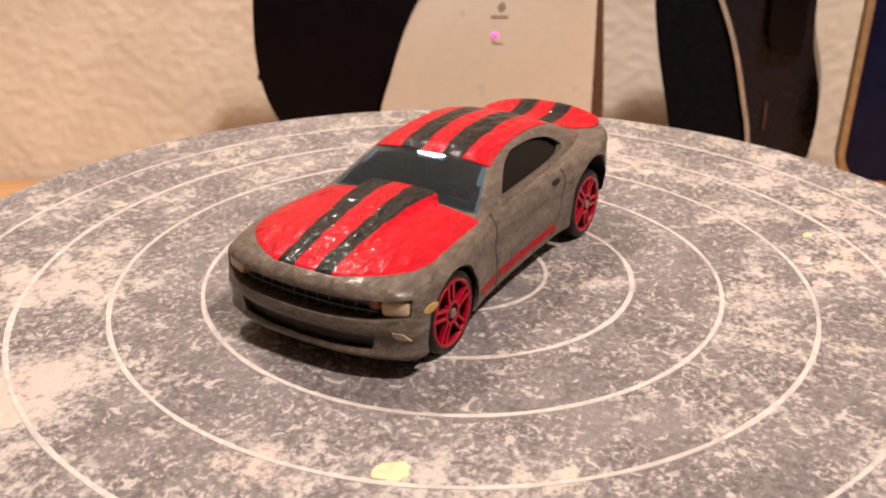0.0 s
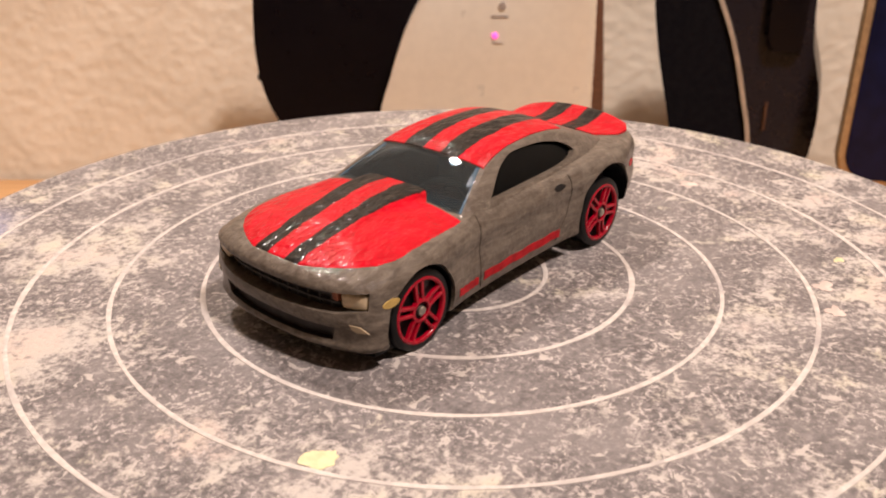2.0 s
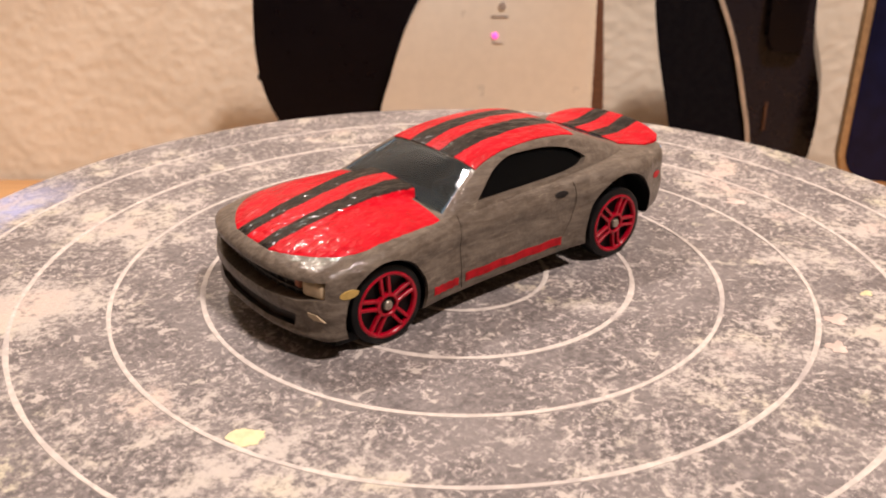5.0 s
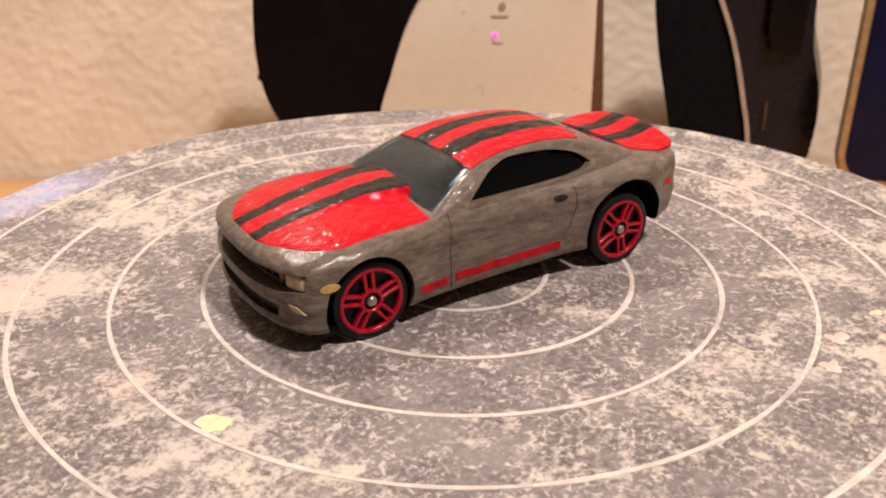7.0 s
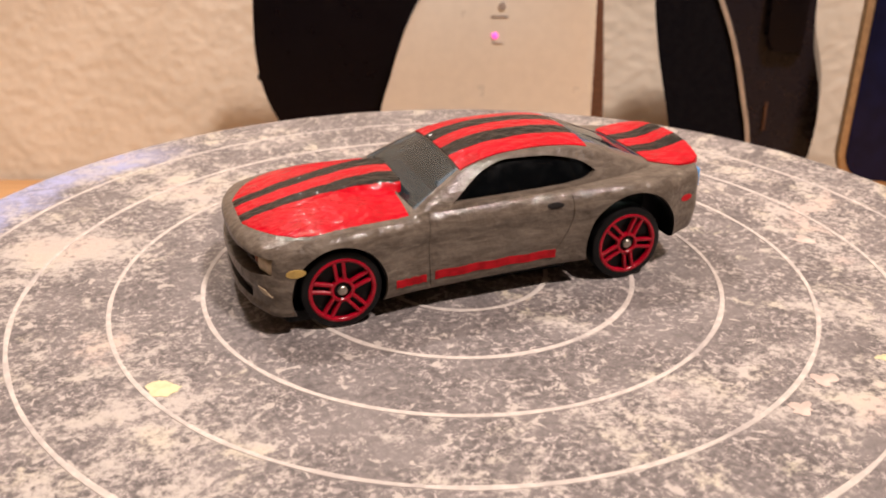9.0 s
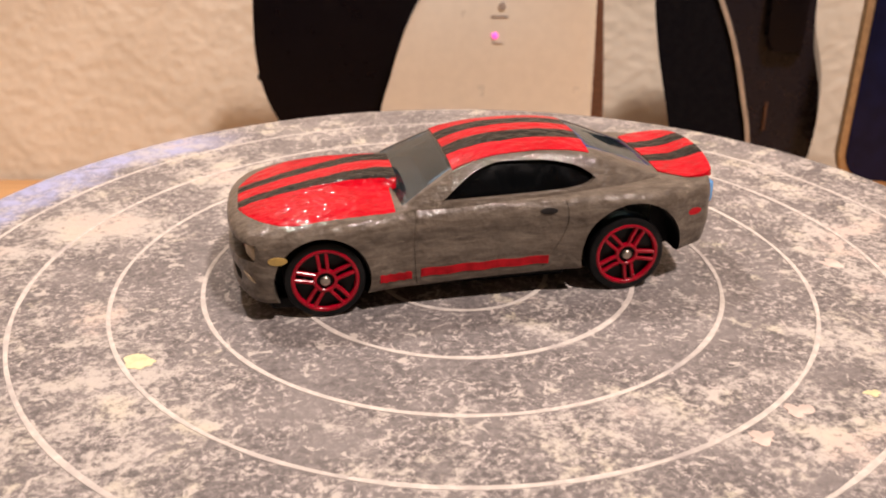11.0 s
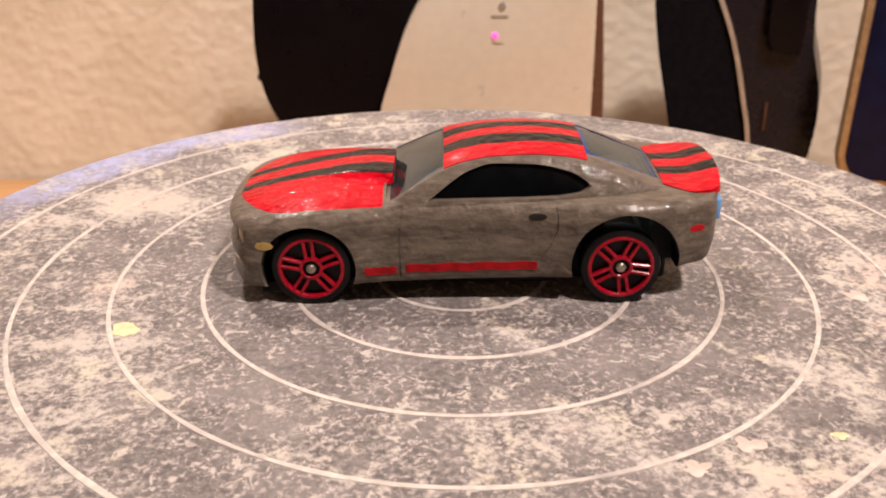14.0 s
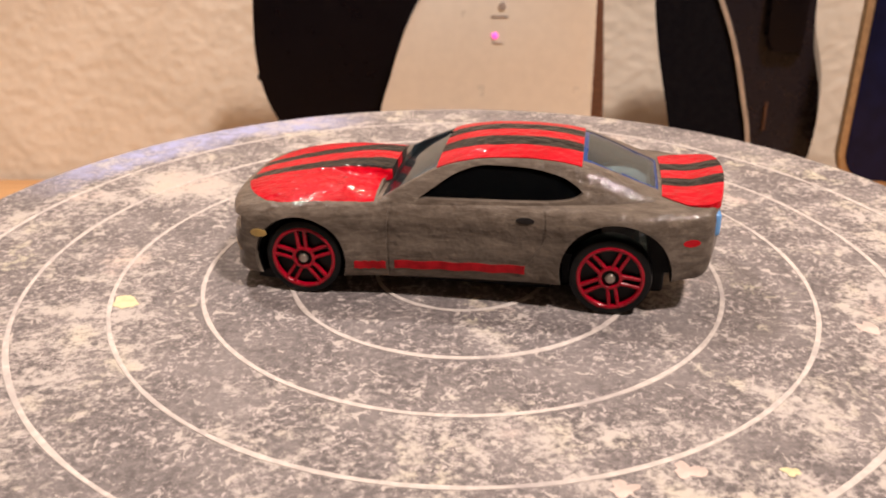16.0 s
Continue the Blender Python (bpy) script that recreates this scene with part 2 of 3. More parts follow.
def prism_bm(poly, to3, lo, hi, bevel=0.0):
    """A polygon swept from lo to hi; to3(a, b, c) places it; bevel in millimetres."""
    bm = bmesh.new()
    va = [bm.verts.new(to3(a, b, lo)) for a, b in poly]
    vb = [bm.verts.new(to3(a, b, hi)) for a, b in poly]
    n = len(poly)
    for i in range(n):
        bm.faces.new((va[i], va[(i + 1) % n], vb[(i + 1) % n], vb[i]))
    caps = [bm.faces.new(va[::-1]), bm.faces.new(vb)]
    if bevel:
        edges = list({e for f in caps for e in f.edges})
        bmesh.ops.bevel(bm, geom=edges, offset=bevel * MM, segments=3, affect="EDGES", profile=0.5)
    return bm


def lathe_bm(profile, n=48, axis="z", closed=True):
    """A ring swept from (radius, height) pairs."""
    bm = bmesh.new()
    rows = []
    for k in range(n):
        a = 2 * math.pi * k / n
        c, s = math.cos(a), math.sin(a)
        rows.append([bm.verts.new((r * c, r * s, h) if axis == "z" else (r * c, h, r * s)) for r, h in profile])
    m = len(profile)
    for k in range(n):
        p, q = rows[k], rows[(k + 1) % n]
        for i in range(m if closed else m - 1):
            j = (i + 1) % m
            bm.faces.new((p[i], q[i], q[j], p[j]))
    return bm


def slab_bm(grid_top, grid_low):
    """A closed thin slab between two equal grids of points."""
    bm = bmesh.new()
    t = [[bm.verts.new(p) for p in row] for row in grid_top]
    b = [[bm.verts.new(p) for p in row] for row in grid_low]
    ni, nj = len(t), len(t[0])
    for i in range(ni - 1):
        for j in range(nj - 1):
            bm.faces.new((t[i][j], t[i + 1][j], t[i + 1][j + 1], t[i][j + 1]))
            bm.faces.new((b[i][j], b[i][j + 1], b[i + 1][j + 1], b[i + 1][j]))
    for i in range(ni - 1):
        for j in (0, nj - 1):
            bm.faces.new((t[i][j], b[i][j], b[i + 1][j], t[i + 1][j]))
    for j in range(nj - 1):
        for i in (0, ni - 1):
            bm.faces.new((t[i][j], t[i][j + 1], b[i][j + 1], b[i][j]))
    return bm


def carve(bm, unions, cutters):
    """The solid bm joined with unions and cut by cutters, as a mesh."""
    def temp(b):
        me = bpy.data.meshes.new("temp")
        bmesh.ops.recalc_face_normals(b, faces=b.faces[:])
        b.to_mesh(me)
        b.free()
        return new("temp", me)

    ob = temp(bm)
    tools = []
    for op, group in (("UNION", unions), ("DIFFERENCE", cutters)):
        for b in group:
            tool = temp(b)
            tools.append(tool)
            mod = ob.modifiers.new("cut", "BOOLEAN")
            mod.operation, mod.object, mod.solver = op, tool, "EXACT"
    deps = bpy.context.evaluated_depsgraph_get()
    me = bpy.data.meshes.new_from_object(ob.evaluated_get(deps))
    for o in (ob, *tools):
        old = o.data
        bpy.data.objects.remove(o)
        bpy.data.meshes.remove(old)
    return me


# ---- the room ----
def structure(name, bm, material, label, category):
    return tagged(part(name, bm, material, None), label, category, "", "structure")


def plaster_wall():
    """The wall behind the desk, with the hand-trowelled relief of its plaster."""
    bm = bmesh.new()
    x0, x1, z0, z1, nx, nz = -0.36, 0.36, -0.14, 0.14, 520, 200
    rows = []
    for i in range(nx + 1):
        col = []
        for k in range(nz + 1):
            x, z = x0 + (x1 - x0) * i / nx, z0 + (z1 - z0) * k / nz
            f = noise.fractal(Vector((x * 185, z * 200, 3.1)), 0.7, 2.1, 4)
            f = max(-0.35, min(0.55, f))
            edge = min(smooth(0, 4, i), smooth(0, 4, nx - i), smooth(0, 4, k), smooth(0, 4, nz - k))
            col.append(bm.verts.new((x, WALL_Y - 0.00036 * f * edge, z)))
        rows.append(col)
    for i in range(nx):
        for k in range(nz):
            bm.faces.new((rows[i][k], rows[i + 1][k], rows[i + 1][k + 1], rows[i][k + 1]))
    # the plain rest of the wall round the relief, and its back
    big = [(-1.6, -0.80), (1.6, -0.80), (1.6, 1.60), (-1.6, 1.60)]
    inner = [(x0, z0), (x1, z0), (x1, z1), (x0, z1)]
    vb = [bm.verts.new((x, WALL_Y, z)) for x, z in big]
    vi = [bm.verts.new((x, WALL_Y, z)) for x, z in inner]
    vk = [bm.verts.new((x, WALL_Y + 0.1, z)) for x, z in big]
    for i in range(4):
        j = (i + 1) % 4
        bm.faces.new((vb[i], vb[j], vi[j], vi[i]))
        bm.faces.new((vb[i], vk[i], vk[j], vb[j]))
    bm.faces.new(vk)
    return part("wall_north", bm, M_WALL)


tagged(plaster_wall(), "beige wall with rough trowelled plaster", "wall", "", "structure")
structure("wall_south", box_bm(-1.6, 1.6, -2.1, -2.0, -0.8, 1.6), M_ROOM, "plain beige painted room wall", "wall")
structure("wall_west", box_bm(-1.7, -1.6, -2.1, WALL_Y + 0.1, -0.8, 1.6), M_ROOM, "plain beige painted room wall", "wall")
structure("wall_east", box_bm(1.6, 1.7, -2.1, WALL_Y + 0.1, -0.8, 1.6), M_ROOM, "plain beige painted room wall", "wall")
structure("floor", box_bm(-1.7, 1.7, -2.1, WALL_Y + 0.1, -0.9, -0.8), M_CARPET, "brown carpeted room floor", "floor")
structure("ceiling", box_bm(-1.7, 1.7, -2.1, WALL_Y + 0.1, 1.6, 1.7), M_CEIL, "plain cream room ceiling", "ceiling")


def desk():
    top = new("desk")
    tagged(top, "honey-coloured wooden desk against the plaster wall", "desk")
    top.location = (0, 0, -0.8)
    part("desktop", box_bm(-0.7, 0.7, -0.5, WALL_Y - 0.002, 0.655, 0.689, 0.003), M_WOOD, top)
    for x in (-0.66, 0.60):
        for y in (-0.46, WALL_Y - 0.08):
            part("leg", box_bm(x, x + 0.06, y, y + 0.06, 0, 0.653, 0.003), M_WOOD, top)


desk()


# ---- things behind the turntable ----
def outline(left, right, z0, z1, n=24):
    """A closed outline between two side curves x(z)."""
    zs = [z0 + (z1 - z0) * i / n for i in range(n + 1)]
    return [(left(z), z) for z in zs] + [(right(z), z) for z in reversed(zs)]


def silver_speaker():
    base = new("desktop_speaker")
    base.location = (0.0011, 0.252, DESK_Z)
    base.scale = (BACK, BACK, BACK)
    tagged(base, "desktop speaker with silver arched front and black body", "speaker")
    place = lambda a, b, c: (a * MM, c * MM, (b + 60) * MM)
    left = curve((-60, -27), (-35, -24.5), (-15, -21), (-7.6, -18.6), (0.7, -16.1), (8.8, -13.1), (16.6, -9), (40, 8), (60, 32))
    right = curve((-60, 39.5), (0, 39.1), (60, 37.5))
    part("front_panel", prism_bm(outline(left, right, -59.9, 25), place, 0, 7, 0.8), M_SILVER, base, "silver satin front panel")
    r0 = curve((-60, 39.9), (60, 38.2))
    r1 = curve((-60, 41.2), (0, 40.9), (60, 39.4))
    part("edge_trim", prism_bm(outline(r0, r1, -59.9, 25), place, 0.8, 9, 0.3), M_SILVER, base)
    r2 = curve((-60, 45.4), (-16, 44.6), (16, 42.6), (60, 40.5))
    part("side_panel", prism_bm(outline(r1, r2, -59.9, 25), place, 1.2, 20, 0.5), M_BROWN, base, "dark brown side panel")
    bl = curve((-60, -38), (-35, -46), (-23.4, -52.0), (-14.6, -56.0), (-7.4, -57.8), (1.3, -58.6), (13, -58.2), (35, -54.5), (60, -44))
    br = curve((-60, 38), (60, 34))
    part("body", prism_bm(outline(bl, br, -59.9, 25), place, 9.2, 34, 4), M_SHELL, base, "black satin body")
    bm = bmesh.new()
    bmesh.ops.create_uvsphere(bm, u_segments=16, v_segments=8, radius=1.5 * MM, matrix=Matrix.Translation((-58.6 * MM, 17 * MM, 50.5 * MM)))
    part("side_knob", bm, M_SHELL, base)
    bm = lathe_bm([(0.0002, -0.0006), (0.0007, -0.0005), (0.00095, -0.0002), (0.0010, 0.001), (0.0002, 0.001)], 20, "y")
    led = part("led", bm, M_LED, base, "small glowing pink indicator")
    led.location = (12.0 * MM, 0, 66.6 * MM)
    bm = box_bm(10.8 * MM, 15.8 * MM, -0.0002, 0.0004, 71.6 * MM, 72.3 * MM)
    part("mark", bm, M_MARK, base, "faint grey printed bar")
    part("mark", box_bm(11.2 * MM, 14.6 * MM, -0.0002, 0.0004, 64.3 * MM, 64.6 * MM), M_MARK, base, "faint grey printed bar")
    bm = lathe_bm([(0.0002, -0.0004), (0.0010, -0.0004), (0.0011, 0.0004), (0.0002, 0.0004)], 16, "y")
    dot = part("button", bm, M_MARK, base, "small dark button")
    dot.location = (14.0 * MM, 0, 74.9 * MM)


def black_speaker():
    base = new("satellite_speaker")
    base.location = (0.0011, 0.2665, DESK_Z)
    base.scale = (BACK, BACK, BACK)
    tagged(base, "black satellite speaker with thin silver trim", "speaker")
    place = lambda a, b, c: (a * (1 + c / 277) * MM, c * MM, (b + 60) * MM)
    left = curve((-60, 74), (-40, 70.5), (-22.5, 66.6), (-11.9, 64.2), (-3.2, 62.1), (5.2, 60.5), (15, 59.1), (40, 58.5), (70, 63))
    t0 = curve((-60, 93.5), (-27, 91.0), (-15.4, 88.2), (-3.2, 84.9), (6.8, 81.4), (15, 77.7), (40, 64.5))
    t1 = lambda z: t0(z) + 1.3
    top = 24
    part("grille", prism_bm(outline(left, t0, -59.9, top), place, 0, 22, 1.5), M_CLOTH, base, "black cloth grille")
    part("trim", prism_bm(outline(t0, t1, -59.9, top), place, -1.0, 20, 0.4), M_TRIMLINE, base, "thin tan-silver trim strip")
    right = curve((-60, 107), (-40, 110), (-30, 111.7), (-21.6, 112.2), (-13.6, 111.5), (-6.6, 109.8), (1, 107.6), (10, 106.6), (24, 106))
    part("shell", prism_bm(outline(t1, right, -59.9, top), place, 1.5, 27, 4), M_SHELL2, base, "black satin rounded shell")
    bm = prism_bm(outline(curve((-30, 98), (-5, 97), (6, 93.5), (30, 93)), curve((-30, 108), (0, 104), (30, 105)), -1, 23), place, -1.2, 4, 1.1)
    part("pad", bm, M_SHELL, base, "black rounded side pad")
    # the brown reflection on the shell is put in as a thin strip
    part("reflection_strip", box_bm(95.9 * MM, 96.7 * MM, 0.0004, 0.003, 35.0 * MM, 44.0 * MM, 0.0004), M_BROWN, base, "faint brown reflection put in as a strip")


def leaning_tablet():
    base = new("tablet")
    tagged(base, "dark blue glossy tablet with tan-gold bezel standing upright", "tablet")
    base.matrix_basis = Matrix.Translation((0.1592, 0.238, DESK_Z)) @ pose(0, 0, 0, -6, 3, -4) @ Matrix.Diagonal((BACK, BACK, BACK, 1))

    def rounded(x0, x1, z0, z1, r):
        pts = []
        for cx, cz, a0 in ((x1 - r, z0 + r, -90), (x1 - r, z1 - r, 0), (x0 + r, z1 - r, 90), (x0 + r, z0 + r, 180)):
            for k in range(9):
                a = radians(a0 + 90 * k / 8)
                pts.append(((cx + r * math.cos(a)), (cz + r * math.sin(a))))
        return pts

    place = lambda a, b, c: (a * MM, c * MM, b * MM)
    part("stand", box_bm(0.02, 0.10, -0.004, 0.03, 0, 0.0245, 0.003), M_SHELL, base)
    part("bezel", prism_bm(rounded(0, 125, 24.5, 118, 9), place, 0, 3.4, 1.0), M_GOLD, base, "tan-gold rounded bezel")
    part("screen", prism_bm(rounded(2.0, 123.0, 26.5, 116.0, 7.5), place, -0.5, 2, 0.3), M_SCREEN, base, "dark blue glossy face")


silver_speaker()
black_speaker()
leaning_tablet()


# ---- the turntable ----
def glaze_spot(base, x, y, size, seed, material, label):
    """A thin ragged blot of glaze on the disc."""
    bm = bmesh.new()
    mid = bm.verts.new((0, 0, 0.00010))
    rim, low = [], []
    for k in range(40):
        a = 2 * math.pi * k / 40
        d = Vector((math.cos(a), math.sin(a), 0))
        q = size * (1 + 0.8 * noise.noise(d * 1.3 + Vector((0, 0, seed))) + 0.25 * noise.noise(d * 5 + Vector((0, 0, seed))))
        rim.append(bm.verts.new((q * d.x * 1.1, q * d.y * 0.95, 0.00006)))
        low.append(bm.verts.new((q * d.x * 1.15, q * d.y, -0.0002)))
    for k in range(40):
        bm.faces.new((mid, rim[k], rim[(k + 1) % 40]))
        bm.faces.new((rim[k], low[k], low[(k + 1) % 40], rim[(k + 1) % 40]))
    part("glaze_spot", bm, material, base, label).location = (x, y, 0)


def turntable():
    base = new("turntable")
    tagged(base, "grey glaze-stained banding wheel with cream rings", "turntable")
    r = 0.0889
    prof = [(0.0, -0.009), (r - 0.003, -0.009), (r - 0.0006, -0.0075), (r, -0.006), (r, -0.0012), (r - 0.0004, -0.0004), (r - 0.0012, 0.0), (0.0, 0.0)]
    bm = bmesh.new()
    rows = []
    n = 160
    for k in range(n):
        a = 2 * math.pi * k / n
        rows.append([bm.verts.new((q * math.cos(a), q * math.sin(a), h)) for q, h in prof[1:-1]])
    lo, hi = bm.verts.new((0, 0, -0.009)), bm.verts.new((0, 0, 0))
    for k in range(n):
        p, q = rows[k], rows[(k + 1) % n]
        for i in range(len(p) - 1):
            bm.faces.new((p[i], q[i], q[i + 1], p[i + 1]))
        bm.faces.new((p[-1], q[-1], hi))
        bm.faces.new((q[0], p[0], lo))
    part("disc", bm, M_DISC, base, "round slate-grey disc smeared with cream glaze")
    for k in range(1, 7):
        c, w, h = 0.0127 * k, 0.00041, 0.00012
        ring = [(c - w, -0.0002), (c - w * 0.8, h * 0.7), (c - w * 0.3, h), (c + w * 0.3, h), (c + w * 0.8, h * 0.7), (c + w, -0.0002)]
        bm = lathe_bm(ring, 40 + 24 * k)
        for v in bm.verts:      # the lines were scribed by hand and vary in width
            q = math.hypot(v.co.x, v.co.y)
            f = 1 + 0.45 * noise.noise(Vector((v.co.x * 160, v.co.y * 160, k * 3.7)))
            g = (c + (q - c) * f) / q
            v.co.x, v.co.y = v.co.x * g, v.co.y * g
        part("ring", bm, M_RING, base, "cream scribed ring line")
    glaze_spot(base, -0.0479, -0.0102, 0.0018, 5.0, M_CHIP, "pale yellow glaze spot")
    glaze_spot(base, 0.0227, -0.0481, 0.0014, 9.0, M_PINK, "pinkish glaze smear")
    glaze_spot(base, 0.0156, -0.0511, 0.0013, 2.0, M_PINK, "pinkish glaze smear")
    glaze_spot(base, 0.0336, -0.0481, 0.0008, 7.0, M_CHIP, "pale yellow glaze spot")
    glaze_spot(base, 0.0542, -0.0174, 0.0015, 3.0, M_PINK, "pinkish glaze smear")
    bm = lathe_bm([(0.0005, DESK_Z), (0.066, DESK_Z), (0.068, DESK_Z + 0.004), (0.063, DESK_Z + 0.010), (0.022, DESK_Z + 0.018), (0.017, -0.060), (0.017, -0.030), (0.026, -0.0095), (0.0005, -0.0095)], 64)
    part("pedestal", bm, M_DISC_SIDE, base, "cast grey metal pedestal")
    return base


TABLE = turntable()

# ---- the toy car: x forward, y to its left, z up, in millimetres ----
NOSE, TAIL = 34.2, -36.3
WIDE = curve((-36.3, 12.4), (-33, 13.4), (-28, 14.9), (-22, 15.4), (-16, 14.9), (-10, 14.2), (0, 14.1), (10, 14.3), (16, 14.9), (22, 15.6), (27, 15.75), (31, 15.5), (34.2, 14.9))
BELT = curve((34.2, 11.9), (31, 12.6), (27, 13.2), (22, 13.6), (15, 13.8), (10, 14.0), (0, 14.3), (-10, 14.6), (-20, 15.0), (-28, 15.0), (-33, 15.0), (-36.3, 15.2))
CROWN = curve((34.2, 12.3), (31, 13.5), (27, 14.5), (22, 15.15), (15, 15.5), (10, 15.4), (0, 15.4), (-20, 15.6), (-28, 15.8), (-32, 15.9), (-35, 16.35), (-36.3, 16.6))
UNDER = curve((34.2, 2.8), (28, 2.7), (14, 2.9), (0, 3.3), (-15, 3.7), (-24, 4.4), (-30, 4.9), (-36.3, 5.5))
ROOF = curve((12, 13.6), (8, 16.2), (5, 18.0), (2.5, 19.3), (0, 20.1), (-4, 20.8), (-9, 21.0), (-13, 20.8), (-17, 20.1), (-20, 19.0), (-24, 17.3), (-28, 15.7), (-31, 14.6))
CABIN = curve((12, 12.8), (5, 13.0), (-5, 12.9), (-17, 12.7), (-24, 11.6), (-31, 9.8))
SILL = 13.2


# How far the nose stands back at each height: chin, lip, lower intake, bumper, grille, brow, hood.
LEAN = curve((2.0, 1.1), (3.0, 0.45), (3.7, 0.2), (4.6, 0.55), (6.0, 0.45), (7.2, 0.05), (8.2, 0.15), (9.6, 0.5), (10.8, 0.25), (11.6, 0.1), (12.4, 0.35), (14.0, 1.5))


def bent(x, y, z):
    """The nose and tail bow in plan and lean in side view."""
    f, r = smooth(8, NOSE, x), smooth(-24, TAIL, x)
    lean = LEAN(z)
    tail = 0.16 * max(0, 9 - z) + 0.10 * max(0, z - 15)
    return ((x - f * (3.0 * (abs(y) / 14) ** 2.8 + lean) + r * (2.4 * (abs(y) / 14) ** 2 + tail)) * MM, y * MM, z * MM)


def top_z(x, y):
    return BELT(x) + (CROWN(x) - BELT(x)) * (1 - min(1, abs(y) / (WIDE(x) - 1.5)) ** 2.7)


SIDE = ((0.0, -1.3), (0.03, -0.5), (0.12, -0.22), (0.40, -0.02), (0.60, -0.32), (0.78, -0.16), (0.92, -0.6), (1.0, -1.5))


def side_y(x, z):
    """Half the body's width at a height on its flank."""
    f = (z - UNDER(x)) / (BELT(x) - UNDER(x))
    return WIDE(x) + curve(*SIDE)(f)


def section(x, inset=0.0):
    """Half a cross-section, from the middle of the underside to the middle of the top."""
    w, z0, zb = WIDE(x), UNDER(x), BELT(x)
    side = curve(*SIDE)
    pts = [(0, z0), (w * 0.4, z0), (w * 0.7, z0)]
    for k in range(17):
        f = (k / 16) ** 1.2
        pts.append((w + side(f), z0 + f * (zb - z0)))
    for k in range(1, 11):
        y = (w - 1.5) * (1 - k / 10)
        pts.append((y, top_z(x, y)))
    zc = (z0 + zb) / 2
    hz = (zb - z0) / 2
    return [(y * (1 - inset / w), zc + (z - zc) * (1 - inset / hz)) for y, z in pts]


def skin(slices, place):
    """A closed solid from half sections (x, [(y, z)...]); the ends close in rings."""
    bm = bmesh.new()

    def loop(x, half, k=1.0, zc=0.0):
        full = half + [(-y, z) for y, z in half[-2:0:-1]]
        return [bm.verts.new(place(x, y * k, zc + (z - zc) * k)) for y, z in full]

    loops = [loop(x, h) for x, h in slices]
    first, last = [], []
    for x, half, store in ((*slices[0], first), (*slices[-1], last)):
        zc = sum(z for _, z in half) / len(half)
        for k in (0.94, 0.87, 0.8, 0.73, 0.66, 0.59, 0.52, 0.45, 0.38, 0.3, 0.22, 0.14):
            store.append(loop(x, half, k, zc))
        store.append(bm.verts.new(place(x, 0, zc)))
    chain = first[-2::-1] + loops + last[:-1]
    n = len(loops[0])
    for p, q in zip(chain, chain[1:]):
        for i in range(n):
            bm.faces.new((p[i], q[i], q[(i + 1) % n], p[(i + 1) % n]))
    for ring, mid in ((chain[0], first[-1]), (chain[-1], last[-1])):
        for i in range(n):
            bm.faces.new((ring[i], ring[(i + 1) % n], mid))
    return bm


def lower_body():
    slices, r = [], 1.1
    for k in range(7):
        a = k / 6
        slices.append((TAIL + r * (1 - math.cos(a * math.pi / 2)), r * (1 - math.sin(a * math.pi / 2))))
    for k in range(1, 66):
        slices.append((TAIL + r + (NOSE - TAIL - 2 * r) * k / 66, 0.0))
    for k in range(7):
        a = 1 - k / 6
        slices.append((NOSE - r * (1 - math.cos(a * math.pi / 2)), r * (1 - math.sin(a * math.pi / 2))))
    return skin([(x, section(x, i)) for x, i in slices], bent)


def cabin_top(x, v, inset=0.0):
    """A point of the cabin's upper surface at v from -1 to 1 across it."""
    h = ROOF(x) - SILL
    ye = CABIN(x) - 0.53 * h - inset
    return v * ye, ROOF(x) - inset * 0.8 - 0.9 * (h / 7.0) * abs(v) ** 2.6


def cabin_half(x, inset=0.0, low=SILL):
    h = ROOF(x) - SILL
    ye, ze = cabin_top(x, 1, inset)
    wb = CABIN(x) - inset
    pts = [(0, low), (wb * 0.6, low), (wb, low), (wb, (low + SILL) / 2 + 0.2)]
    for k in range(1, 9):
        f = k / 9
        pts.append((wb + (ye - wb) * f + 0.35 * math.sin(math.pi * f), SILL + 0.4 * (1 - f) + (ze - SILL) * f))
    for k in range(10):
        pts.append(cabin_top(x, 1 - k / 9 if k < 9 else 0, inset))
    return pts


def straight(x, y, z):
    return (x * MM, y * MM, z * MM)


def cabin(x0, x1, inset=0.0, low=SILL, n=44):
    return skin([(x0 + (x1 - x0) * k / n, cabin_half(x0 + (x1 - x0) * k / n, inset, low)) for k in range(n + 1)], straight)


def ribbon_cut(line, width, depth, sign):
    """A groove cutter that follows the flank along (x, z) points."""
    bm = bmesh.new()
    rows = []
    for i, (x, z) in enumerate(line):
        x2, z2 = line[min(i + 1, len(line) - 1)]
        x1, z1 = line[max(i - 1, 0)]
        d = math.hypot(x2 - x1, z2 - z1)
        nx, nz = -(z2 - z1) / d * width / 2, (x2 - x1) / d * width / 2
        y = side_y(x, z)
        rows.append([bm.verts.new(straight(x + a * nx, sign * yy, z + a * nz)) for a, yy in ((-1, y - depth), (1, y - depth), (1, y + 1.5), (-1, y + 1.5))])
    for p, q in zip(rows, rows[1:]):
        for i in range(4):
            bm.faces.new((p[i], q[i], q[(i + 1) % 4], p[(i + 1) % 4]))
    bm.faces.new(rows[0])
    bm.faces.new(rows[-1][::-1])
    return bm


